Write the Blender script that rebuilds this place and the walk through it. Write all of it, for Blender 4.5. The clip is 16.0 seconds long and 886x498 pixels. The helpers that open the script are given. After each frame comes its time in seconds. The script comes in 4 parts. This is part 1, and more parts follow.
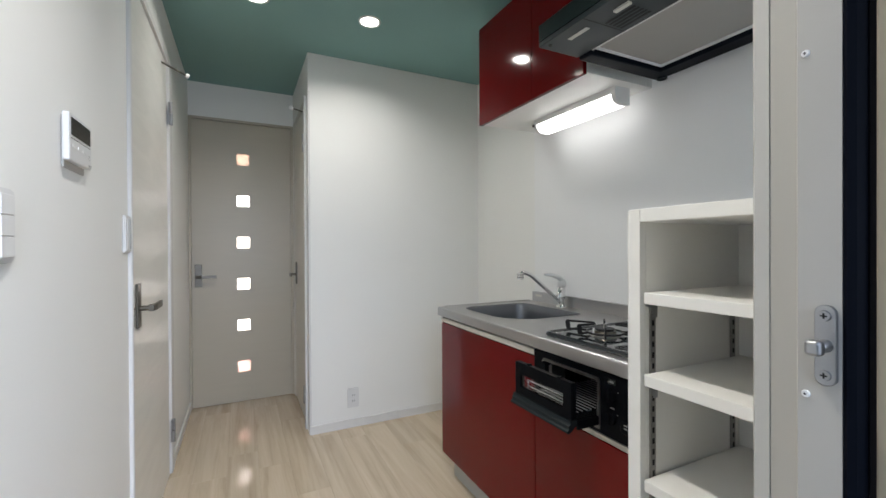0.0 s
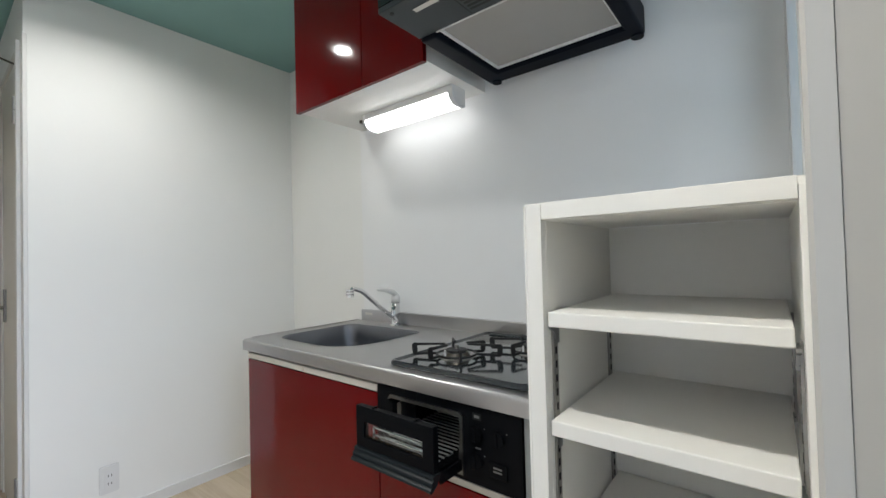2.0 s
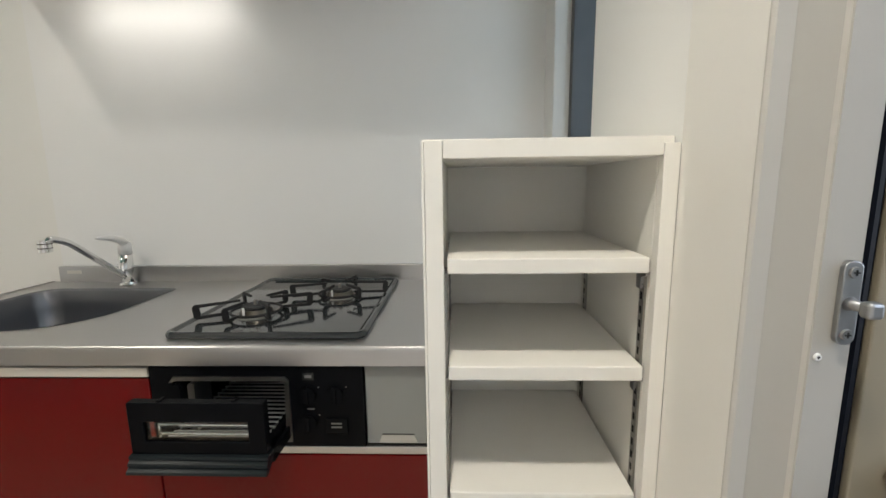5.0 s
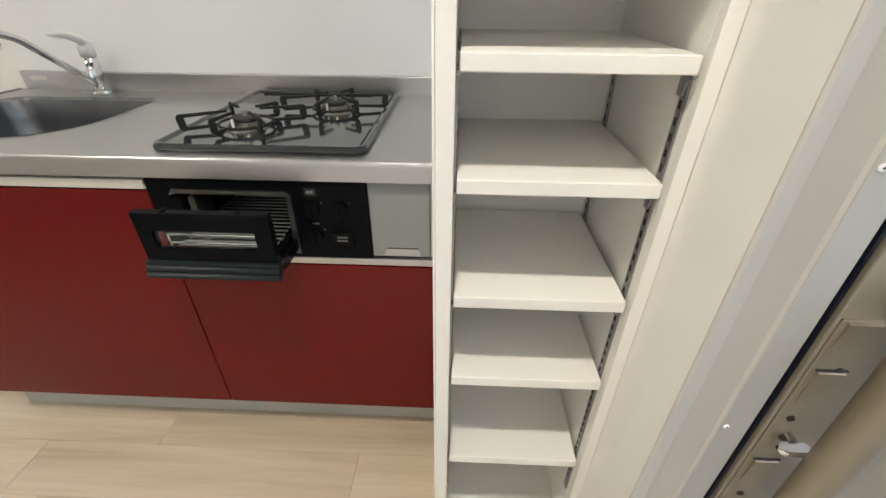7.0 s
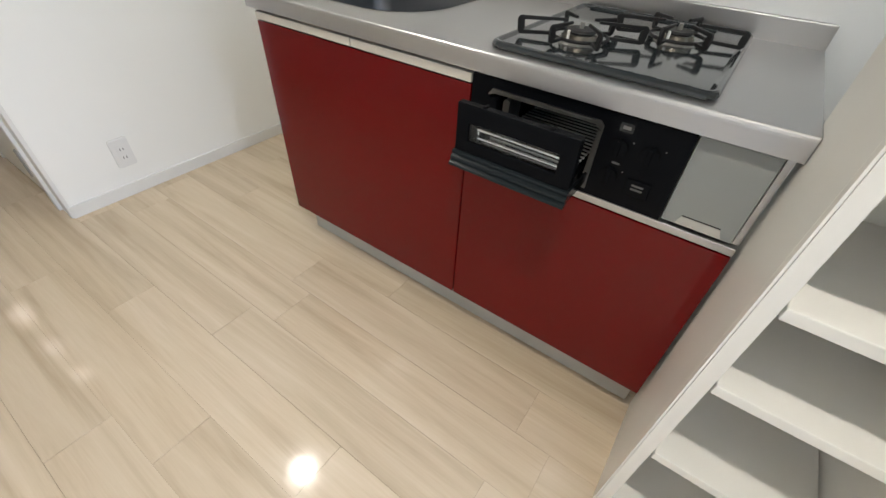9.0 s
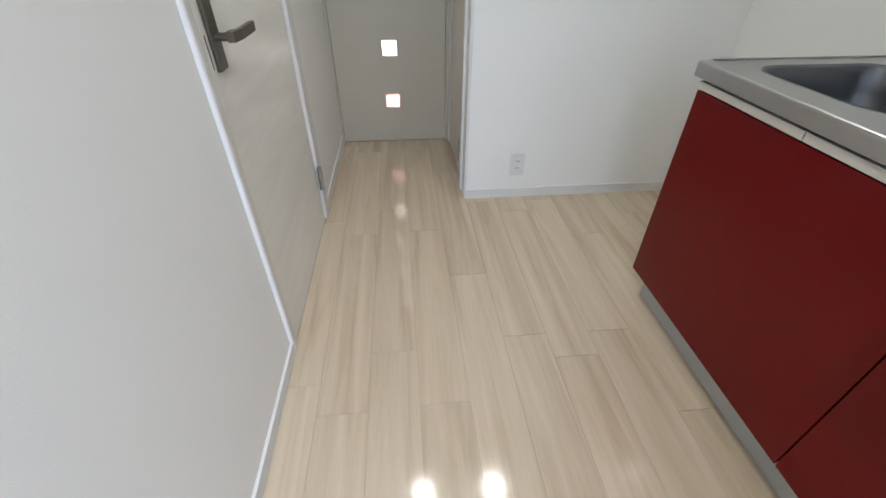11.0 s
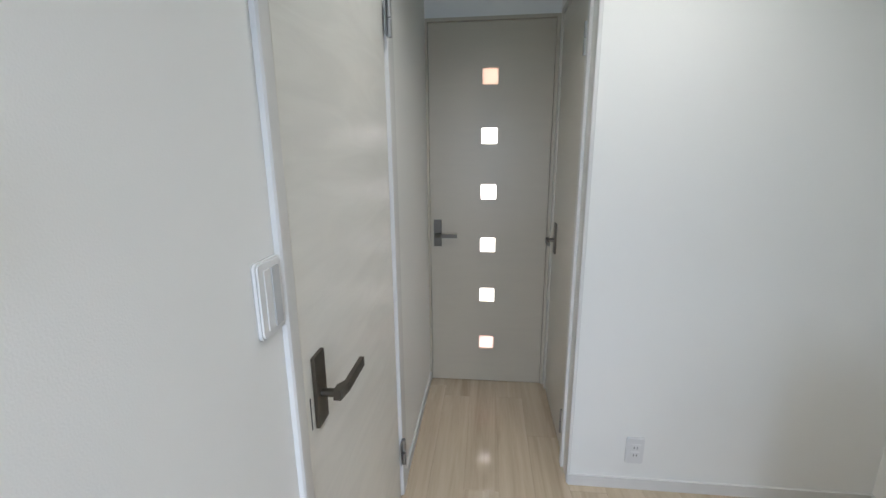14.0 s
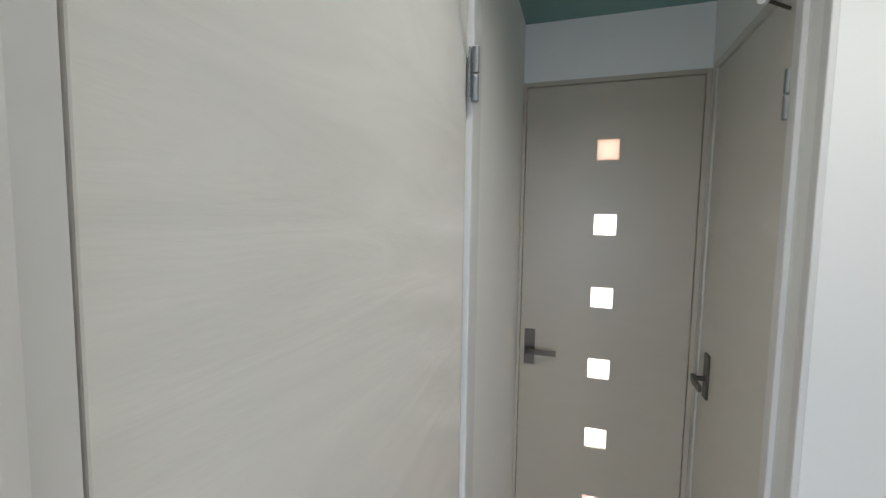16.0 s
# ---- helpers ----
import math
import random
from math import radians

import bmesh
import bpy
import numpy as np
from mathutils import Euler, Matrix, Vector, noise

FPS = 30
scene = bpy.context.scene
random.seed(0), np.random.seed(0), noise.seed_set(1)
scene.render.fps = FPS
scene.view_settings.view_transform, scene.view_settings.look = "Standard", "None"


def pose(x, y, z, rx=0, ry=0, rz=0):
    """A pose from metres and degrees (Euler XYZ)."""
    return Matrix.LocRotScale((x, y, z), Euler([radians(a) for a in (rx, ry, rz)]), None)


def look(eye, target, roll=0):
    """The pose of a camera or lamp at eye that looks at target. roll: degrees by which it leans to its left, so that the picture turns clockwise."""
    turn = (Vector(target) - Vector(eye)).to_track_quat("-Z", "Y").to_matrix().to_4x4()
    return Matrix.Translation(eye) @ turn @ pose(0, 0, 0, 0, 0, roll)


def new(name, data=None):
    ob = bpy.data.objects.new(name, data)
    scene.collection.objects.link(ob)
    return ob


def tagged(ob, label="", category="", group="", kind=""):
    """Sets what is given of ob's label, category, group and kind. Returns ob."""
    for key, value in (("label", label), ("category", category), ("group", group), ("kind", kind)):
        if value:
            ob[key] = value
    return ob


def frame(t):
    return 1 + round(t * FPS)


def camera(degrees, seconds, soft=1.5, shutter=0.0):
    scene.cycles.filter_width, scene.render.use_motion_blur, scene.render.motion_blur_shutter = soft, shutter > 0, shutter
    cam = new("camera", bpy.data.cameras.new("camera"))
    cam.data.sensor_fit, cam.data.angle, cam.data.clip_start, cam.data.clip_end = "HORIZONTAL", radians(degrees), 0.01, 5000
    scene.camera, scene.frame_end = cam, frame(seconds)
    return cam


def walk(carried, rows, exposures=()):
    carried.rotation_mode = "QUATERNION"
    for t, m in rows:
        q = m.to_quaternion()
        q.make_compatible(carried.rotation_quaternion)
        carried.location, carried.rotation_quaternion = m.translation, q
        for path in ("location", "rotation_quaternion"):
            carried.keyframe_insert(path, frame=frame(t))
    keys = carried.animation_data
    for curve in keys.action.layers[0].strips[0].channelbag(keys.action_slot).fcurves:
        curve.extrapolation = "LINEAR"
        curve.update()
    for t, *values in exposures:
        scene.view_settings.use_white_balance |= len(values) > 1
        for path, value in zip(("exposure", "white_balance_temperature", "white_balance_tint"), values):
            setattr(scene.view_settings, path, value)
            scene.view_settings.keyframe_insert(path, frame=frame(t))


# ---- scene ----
cam = camera(93.9, 16.0)
PATH = [
    (0, (0.126, 0.333, 1.163), (1.003, 2.130, 1.153), -0.3),
    (0.5, (0.149, 0.394, 1.151), (1.207, 2.091, 1.167), -0.2),
    (1, (0.185, 0.485, 1.145), (1.404, 2.069, 1.208), -0.9),
    (1.5, (0.189, 0.544, 1.156), (1.574, 1.986, 1.209), -1.9),
    (2, (0.244, 0.604, 1.158), (1.810, 1.848, 1.198), -1.5),
    (2.5, (0.295, 0.695, 1.158), (2.082, 1.593, 1.195), -1.0),
    (3, (0.296, 0.799, 1.182), (2.246, 1.247, 1.175), -1.4),
    (3.2, (0.293, 0.819, 1.186), (2.271, 1.117, 1.171), -1.3),
    (5.3, (0.249, 0.840, 1.171), (2.212, 0.880, 0.789), -0.4),
    (5.5, (0.257, 0.842, 1.164), (2.200, 0.885, 0.692), -0.4),
    (6, (0.267, 0.844, 1.157), (2.139, 0.888, 0.455), -0.3),
    (6.5, (0.278, 0.847, 1.146), (2.063, 0.896, 0.245), -0.1),
    (7, (0.287, 0.850, 1.137), (1.977, 0.912, 0.070), 0.5),
    (7.5, (0.289, 0.855, 1.126), (1.901, 0.975, -0.052), 1.4),
    (8, (0.289, 0.875, 1.123), (1.823, 1.120, -0.136), 2.4),
    (8.5, (0.276, 0.926, 1.116), (1.709, 1.430, -0.185), 3.0),
    (9, (0.258, 1.017, 1.107), (1.511, 1.838, -0.219), 3.7),
    (9.5, (0.248, 1.088, 1.113), (1.184, 2.228, -0.238), 3.2),
    (10, (0.226, 1.110, 1.123), (0.814, 2.461, -0.230), 2.2),
    (10.2, (0.217, 1.106, 1.126), (0.677, 2.514, -0.218), 1.6),
    (12.3, (0.196, 1.075, 1.177), (0.213, 2.904, 0.369), -0.1),
    (12.5, (0.201, 1.091, 1.191), (0.188, 2.953, 0.459), -0.2),
    (13, (0.195, 1.152, 1.225), (0.119, 3.070, 0.666), -0.6),
    (13.5, (0.175, 1.269, 1.284), (0.012, 3.216, 0.858), -0.8),
    (14, (0.130, 1.406, 1.430), (-0.074, 3.343, 0.974), -0.5),
    (14.5, (0.173, 1.498, 1.511), (-0.069, 3.426, 1.037), 0.2),
    (15, (0.202, 1.594, 1.537), (-0.144, 3.519, 1.114), 1.0),
    (15.5, (0.121, 1.765, 1.531), (-0.347, 3.686, 1.228), 0.9),
    (16, (0.036, 1.941, 1.541), (-0.581, 3.837, 1.384), 0.9),
]
walk(cam, [(t, look(eye, target, roll)) for t, eye, target, roll in PATH],
     exposures=[(0, 0.09, 6400, 11), (1, 0.30, 6400, 11), (2, 0.24, 6300, 10), (3.2, 0.15, 6250, 10), (5.3, 0.24, 7000, 11), (7.3, 0.58, 6950, 11), (8.5, 0.54, 6800, 11), (10.2, 0.27, 6500, 11), (12.3, 0.05, 6100, 10), (14, 0.06, 6150, 10), (16, 0.02, 6250, 10)])

# ---------------------------------------------------------------- world and light
world = bpy.data.worlds.new("sky")
scene.world = world
world.use_nodes = True
wt = world.node_tree
sky = wt.nodes.new("ShaderNodeTexSky")
sky.sky_type = "NISHITA"
sky.sun_disc = False
sky.sun_elevation, sky.sun_rotation = radians(38), radians(70)
wt.nodes["Background"].inputs[1].default_value = 0.1
wt.links.new(sky.outputs[0], wt.nodes["Background"].inputs[0])

CEIL = 2.37
LEFT, BACK, SIDE, FRONT, FAR, ENTRY = -0.212, 1.72, 0.503, 3.0, 3.812, 0.56


def area_lamp(name, m, sx, sy, watts, colour, shape="RECTANGLE", spread=180):
    lamp = bpy.data.lights.new(name, "AREA")
    lamp.shape, lamp.size, lamp.size_y = shape, sx, sy
    lamp.energy, lamp.color, lamp.spread = watts, colour, radians(spread)
    ob = new(name, lamp)
    ob.matrix_world = m
    return ob


# daylight through the open entrance, the small kitchen window and the room past the far door
area_lamp("entrance_daylight", look((0.15, -0.42, 1.25), (-0.35, 1.2, 0.45)), 0.65, 1.6, 15.5, (0.70, 0.81, 1.0), spread=100)
area_lamp("window_daylight", look((1.325, 0.33, 1.5), (1.325, 2.0, 1.4)), 0.34, 0.9, 1.3, (0.82, 0.91, 1.0))
area_lamp("far_room_daylight", look((0.15, 5.0, 1.3), (0.15, 3.8, 1.05)), 1.4, 2.2, 190, (1.0, 0.95, 0.93))
# downlights: two over the kitchen, one inside the entrance
SPOTS = ((0.200, 2.510, 2.5, 150), (0.752, 2.495, 4.0, 150), (0.24, 0.95, 7.4, 120))
for lx, ly, watts, cone in SPOTS:
    area_lamp("downlight_glow", look((lx, ly, CEIL - 0.012), (lx, ly, 0)), 0.085, 0.085, watts, (1.0, 0.965, 0.90), "DISK", cone)


# ---------------------------------------------------------------- materials
def shader(name):
    m = bpy.data.materials.new(name)
    m.use_nodes = True
    t = m.node_tree
    return m, t, t.nodes["Principled BSDF"]


def set_in(node, **values):
    for key, v in values.items():
        node.inputs[key.replace("_", " ")].default_value = v


def paint(name, colour, rough=0.5, metal=0.0, vary=0.06, grain=0.25, size=6.0, fine=300.0, bump=0.05, depth=0.001,
          stretch=(1, 1, 1), coat=0.0, ior=1.45, smudge=0.0, gloss=0.5):
    """A surface with a broad and a fine variation, sized in metres."""
    m, t, b = shader(name)
    pos = t.nodes.new("ShaderNodeNewGeometry")
    mp = t.nodes.new("ShaderNodeMapping")
    mp.inputs["Scale"].default_value = stretch
    t.links.new(pos.outputs["Position"], mp.inputs[0])
    big = t.nodes.new("ShaderNodeTexNoise")
    set_in(big, Scale=size, Detail=4.0)
    small = t.nodes.new("ShaderNodeTexNoise")
    set_in(small, Scale=fine, Detail=3.0)
    t.links.new(mp.outputs[0], big.inputs["Vector"])
    t.links.new(mp.outputs[0], small.inputs["Vector"])
    mix = t.nodes.new("ShaderNodeMix")
    mix.data_type = "RGBA"
    both = t.nodes.new("ShaderNodeMath")
    both.operation = "MULTIPLY_ADD"
    both.inputs[1].default_value = grain
    t.links.new(small.outputs[0], both.inputs[0])
    t.links.new(big.outputs[0], both.inputs[2])
    t.links.new(both.outputs[0], mix.inputs[0])
    mix.inputs[6].default_value = (*[c * (1 - vary) for c in colour], 1)
    mix.inputs[7].default_value = (*[min(1, c * (1 + vary)) for c in colour], 1)
    t.links.new(mix.outputs[2], b.inputs["Base Color"])
    set_in(b, Metallic=metal, IOR=ior)
    b.inputs["Coat Weight"].default_value = coat
    b.inputs["Specular IOR Level"].default_value = gloss
    b.inputs["Coat Roughness"].default_value = 0.04
    ro = t.nodes.new("ShaderNodeMath")
    ro.operation = "MULTIPLY_ADD"
    ro.inputs[1].default_value = smudge
    ro.inputs[2].default_value = rough - smudge / 2
    t.links.new(big.outputs[0], ro.inputs[0])
    t.links.new(ro.outputs[0], b.inputs["Roughness"])
    bp = t.nodes.new("ShaderNodeBump")
    set_in(bp, Strength=bump, Distance=depth)
    t.links.new(small.outputs[0], bp.inputs["Height"])
    t.links.new(bp.outputs[0], b.inputs["Normal"])
    return m


def glow(name, colour, strength):
    m, t, b = shader(name)
    set_in(b, Base_Color=(0.8, 0.8, 0.8, 1), Emission_Color=(*colour, 1), Emission_Strength=strength)
    return m


def plank_material():
    m, t, b = shader("pale_oak_floor")
    pos = t.nodes.new("ShaderNodeNewGeometry")
    info = t.nodes.new("ShaderNodeObjectInfo")
    shift = t.nodes.new("ShaderNodeVectorMath")
    shift.operation = "MULTIPLY_ADD"
    shift.inputs[1].default_value = (7.3, 11.9, 0)
    t.links.new(info.outputs["Random"], shift.inputs[0])
    t.links.new(pos.outputs["Position"], shift.inputs[2])
    mp = t.nodes.new("ShaderNodeMapping")
    mp.inputs["Scale"].default_value = (1, 0.055, 1)
    t.links.new(shift.outputs[0], mp.inputs[0])
    wave = t.nodes.new("ShaderNodeTexNoise")
    set_in(wave, Scale=17.0, Detail=5.0, Roughness=0.55, Distortion=0.7)
    fine = t.nodes.new("ShaderNodeTexNoise")
    set_in(fine, Scale=190.0, Detail=3.0)
    for n in (wave, fine):
        t.links.new(mp.outputs[0], n.inputs["Vector"])
    ramp = t.nodes.new("ShaderNodeValToRGB")
    ramp.color_ramp.elements[0].position, ramp.color_ramp.elements[1].position = 0.28, 0.72
    ramp.color_ramp.elements[0].color = (0.455, 0.360, 0.252, 1)
    ramp.color_ramp.elements[1].color = (0.630, 0.528, 0.402, 1)
    mid = ramp.color_ramp.elements.new(0.5)
    mid.color = (0.560, 0.458, 0.336, 1)
    add = t.nodes.new("ShaderNodeMath")
    add.operation = "MULTIPLY_ADD"
    add.inputs[1].default_value = 0.16
    t.links.new(fine.outputs[0], add.inputs[0])
    sub = t.nodes.new("ShaderNodeMath")
    sub.operation = "SUBTRACT"
    sub.inputs[1].default_value = 0.08
    t.links.new(wave.outputs[0], add.inputs[2])
    t.links.new(add.outputs[0], sub.inputs[0])
    t.links.new(sub.outputs[0], ramp.inputs[0])
    tone = t.nodes.new("ShaderNodeHueSaturation")
    val = t.nodes.new("ShaderNodeMapRange")
    set_in(val, To_Min=0.955, To_Max=1.04)
    t.links.new(info.outputs["Random"], val.inputs[0])
    t.links.new(val.outputs[0], tone.inputs["Value"])
    t.links.new(ramp.outputs[0], tone.inputs["Color"])
    t.links.new(tone.outputs[0], b.inputs["Base Color"])
    ro = t.nodes.new("ShaderNodeMapRange")
    set_in(ro, To_Min=0.07, To_Max=0.16)
    t.links.new(fine.outputs[0], ro.inputs[0])
    t.links.new(ro.outputs[0], b.inputs["Roughness"])
    bp = t.nodes.new("ShaderNodeBump")
    set_in(bp, Strength=0.06, Distance=0.0018)
    t.links.new(wave.outputs[0], bp.inputs["Height"])
    t.links.new(bp.outputs[0], b.inputs["Normal"])
    return m


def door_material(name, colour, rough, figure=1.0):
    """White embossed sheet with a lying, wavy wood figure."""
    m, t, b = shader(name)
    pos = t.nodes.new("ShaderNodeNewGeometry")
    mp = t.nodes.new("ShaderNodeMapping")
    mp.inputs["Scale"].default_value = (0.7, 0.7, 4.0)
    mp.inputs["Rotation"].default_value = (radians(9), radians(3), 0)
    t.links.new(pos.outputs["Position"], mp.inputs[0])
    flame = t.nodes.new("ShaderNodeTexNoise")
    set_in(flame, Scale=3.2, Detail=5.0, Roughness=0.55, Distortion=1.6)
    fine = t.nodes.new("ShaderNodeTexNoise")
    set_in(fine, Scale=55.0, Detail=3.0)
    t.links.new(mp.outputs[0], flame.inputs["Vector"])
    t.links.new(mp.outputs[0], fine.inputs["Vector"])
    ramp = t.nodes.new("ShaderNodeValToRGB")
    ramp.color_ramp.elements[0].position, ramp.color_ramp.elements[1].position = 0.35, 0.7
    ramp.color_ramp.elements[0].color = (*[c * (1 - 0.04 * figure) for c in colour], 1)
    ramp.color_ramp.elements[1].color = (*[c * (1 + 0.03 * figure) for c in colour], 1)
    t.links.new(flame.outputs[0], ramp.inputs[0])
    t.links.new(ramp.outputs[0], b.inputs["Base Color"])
    b.inputs["Roughness"].default_value = rough
    h = t.nodes.new("ShaderNodeMath")
    h.operation = "MULTIPLY_ADD"
    h.inputs[1].default_value = 0.12
    t.links.new(fine.outputs[0], h.inputs[0])
    t.links.new(flame.outputs[0], h.inputs[2])
    bp = t.nodes.new("ShaderNodeBump")
    set_in(bp, Strength=0.32 * figure, Distance=0.004)
    t.links.new(h.outputs[0], bp.inputs["Height"])
    t.links.new(bp.outputs[0], b.inputs["Normal"])
    return m


def frosted(name, colour):
    m, t, b = shader(name)
    tr = t.nodes.new("ShaderNodeBsdfTranslucent")
    tr.inputs[0].default_value = (*colour, 1)
    mix = t.nodes.new("ShaderNodeMixShader")
    mix.inputs[0].default_value = 0.85
    set_in(b, Base_Color=(*colour, 1), Roughness=0.25)
    t.links.new(b.outputs[0], mix.inputs[1])
    t.links.new(tr.outputs[0], mix.inputs[2])
    t.links.new(mix.outputs[0], t.nodes["Material Output"].inputs[0])
    return m


def clear_glass(name, rough=0.02):
    m, t, b = shader(name)
    set_in(b, Base_Color=(0.9, 0.95, 0.95, 1), Roughness=rough, IOR=1.45)
    b.inputs["Transmission Weight"].default_value = 1.0
    return m


WALL = paint("white_wallpaper", (0.84, 0.84, 0.818), 0.72, vary=0.02, size=2.5, fine=420, bump=0.28, depth=0.0012)
TEAL = paint("teal_ceiling_paper", (0.215, 0.370, 0.350), 0.75, vary=0.05, size=3, fine=420, bump=0.25, depth=0.0012)
TRIM = paint("white_trim", (0.71, 0.705, 0.69), 0.45, vary=0.03, size=9, fine=90, bump=0.03)
DOOR = door_material("off_white_door_sheet", (0.79, 0.775, 0.725), 0.33)
# warm white door sheet; the corridor's shade is put into this darker colour
FARDOOR = door_material("shaded_warm_white_door_sheet", (0.49, 0.445, 0.36), 0.36, 0.4)
# dimmed copy of the white sheet, carrying the corridor's shade in its colour
DIMDOOR = door_material("shaded_white_door_sheet", (0.63, 0.605, 0.545), 0.36, 0.4)
OAK = plank_material()
GAP = paint("dark_floor_joint", (0.37, 0.295, 0.215), 0.8)
RED = paint("glossy_red_laminate", (0.130, 0.0018, 0.0028), 0.08, vary=0.10, size=2.5, fine=500, bump=0.008, smudge=0.03, gloss=0.31)
STEEL = paint("brushed_steel", (0.495, 0.490, 0.490), 0.34, 1.0, vary=0.05, size=14, fine=260, bump=0.06, stretch=(1, 0.05, 1), smudge=0.10)
BOWL = paint("sink_steel", (0.17, 0.175, 0.19), 0.34, 0.9, vary=0.10, size=12, fine=300, bump=0.04, smudge=0.12)
CHROME = paint("chrome", (0.80, 0.80, 0.80), 0.07, 1.0, vary=0.02)
NICKEL = paint("satin_nickel", (0.14, 0.127, 0.107), 0.34, 1.0, vary=0.08, size=30)
ZINC = paint("zinc_casting", (0.36, 0.365, 0.37), 0.42, 1.0, vary=0.12, size=40)
PANEL = paint("white_enamel_panel", (0.85, 0.855, 0.855), 0.45, vary=0.015, size=2, fine=40, bump=0.006, coat=0.10)
SHELF = paint("cream_white_board", (0.80, 0.785, 0.735), 0.42, vary=0.03, size=8, fine=120, bump=0.05, stretch=(1, 0.3, 1))
RAIL = paint("cream_grip_rail", (0.60, 0.56, 0.49), 0.45, vary=0.04, size=10)
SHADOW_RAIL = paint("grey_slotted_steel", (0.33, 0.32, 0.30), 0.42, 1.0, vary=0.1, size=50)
RIM = paint("dulled_grey_rim", (0.15, 0.15, 0.148), 0.36, 1.0, vary=0.2, size=50)
SLOT = paint("dark_slot_and_shadow_line", (0.02, 0.02, 0.02), 0.8)
BURNER = paint("heat_dulled_steel", (0.30, 0.29, 0.275), 0.38, 1.0, vary=0.15, size=60, smudge=0.1)
BLACK = paint("black_enamel", (0.004, 0.0044, 0.0055), 0.20, vary=0.2, size=20, gloss=0.06)
IRON = paint("black_cast_iron", (0.016, 0.016, 0.017), 0.5, vary=0.25, size=60, fine=500, bump=0.2, gloss=0.3)
GLASSTOP = paint("charcoal_glass_top", (0.024, 0.028, 0.031), 0.09, vary=0.1, size=8, coat=0.4)
HOOD = paint("dark_green_black_steel", (0.009, 0.014, 0.015), 0.22, vary=0.12, size=6, gloss=0.35)
GRIP = paint("black_slate_grip", (0.011, 0.0145, 0.0165), 0.24, vary=0.1, size=20, gloss=0.25)
SLATESTRIP = paint("slate_control_strip", (0.030, 0.037, 0.041), 0.35, vary=0.08, size=10, gloss=0.3)
RUBBER = paint("navy_black_frame", (0.0035, 0.0048, 0.0085), 0.40, vary=0.15, size=10, gloss=0.05)
FILTER = paint("grey_filter_cloth", (0.36, 0.345, 0.32), 0.7, vary=0.06, size=9, fine=650, bump=0.4)
GREY = paint("grey_plastic_panel", (0.25, 0.265, 0.262), 0.38, vary=0.04, size=10)
KICK = paint("grey_kick_board", (0.44, 0.435, 0.41), 0.45, vary=0.06, size=10)
PLASTIC = paint("white_plastic", (0.76, 0.76, 0.75), 0.30, vary=0.015, size=20)
PLATE = paint("grey_white_plate", (0.73, 0.73, 0.725), 0.34, vary=0.015, size=20)
CARCASS = paint("white_cabinet_board", (0.78, 0.775, 0.745), 0.45, vary=0.02, size=8)
SCREEN = paint("dark_display", (0.02, 0.022, 0.022), 0.12, vary=0.1)
STRIP = paint("pale_grey_trim_strip", (0.48, 0.465, 0.43), 0.45, vary=0.03, size=12)
CASING = paint("ivory_casing_board", (0.87, 0.855, 0.81), 0.45, vary=0.02, size=6)
JAMB = paint("pale_beige_steel_frame", (0.41, 0.395, 0.36), 0.45, vary=0.03, size=12)
LEAF = paint("beige_steel_door", (0.27, 0.235, 0.175), 0.42, vary=0.04, size=8)
BRONZE = paint("champagne_metal", (0.27, 0.225, 0.165), 0.45, 0.35, vary=0.08, size=30)
GASKET = paint("black_rubber", (0.006, 0.006, 0.008), 0.7, vary=0.2, gloss=0.15)
LABEL = paint("pale_label", (0.62, 0.60, 0.55), 0.4, vary=0.03)
INK_PALE = paint("grey_rocker", (0.50, 0.51, 0.52), 0.35, vary=0.02)
INK = paint("dim_printed_mark", (0.13, 0.13, 0.127), 0.4, vary=0.03)
STONE = paint("grey_entrance_tile", (0.30, 0.29, 0.27), 0.6, vary=0.12, size=20, fine=200, bump=0.2)
ALU = paint("bronze_aluminium", (0.095, 0.098, 0.105), 0.38, 0.6, vary=0.1, size=20)
TUBE = glow("lamp_diffuser", (1.0, 0.985, 0.945), 3.8)
SPOTGLOW = glow("downlight_diffuser", (1.0, 0.95, 0.86), 12.0)
FROST = frosted("frosted_pane", (0.92, 0.90, 0.90))
# top pane: a peach reflection put into the colour of the frosted glass
FROST_WARM = frosted("frosted_pane_peach_reflection", (0.42, 0.348, 0.306))
FROST_PINK = frosted("frosted_pane_pink", (0.62, 0.50, 0.48))
WINDOW_GLASS = frosted("frosted_window_glass", (0.85, 0.92, 0.95))
GRILL_GLASS = clear_glass("grill_glass")


# ---------------------------------------------------------------- building helpers
ORIGIN = {}


def thing(name, base, label="", category="", group="", kind=""):
    """An Empty at the base of a thing."""
    ob = new(name)
    ob.location = base
    ob.empty_display_size = 0.05
    ORIGIN[ob.name] = Vector(base)
    return tagged(ob, label, category, group, kind)


def part(name, bm, material, parent=None, label="", smooth=False):
    """Links a bmesh, built in the world's metres, as one mesh under its parent."""
    me = bpy.data.meshes.new(name)
    base = ORIGIN[parent.name] if parent else Vector((0, 0, 0))
    bmesh.ops.transform(bm, matrix=Matrix.Translation(-base), verts=bm.verts)
    if smooth:
        for f in bm.faces:
            f.smooth = True
    bm.to_mesh(me)
    bm.free()
    me.materials.append(material)
    ob = new(name, me)
    if parent:
        ob.parent = parent
    ORIGIN[ob.name] = base
    return tagged(ob, label)


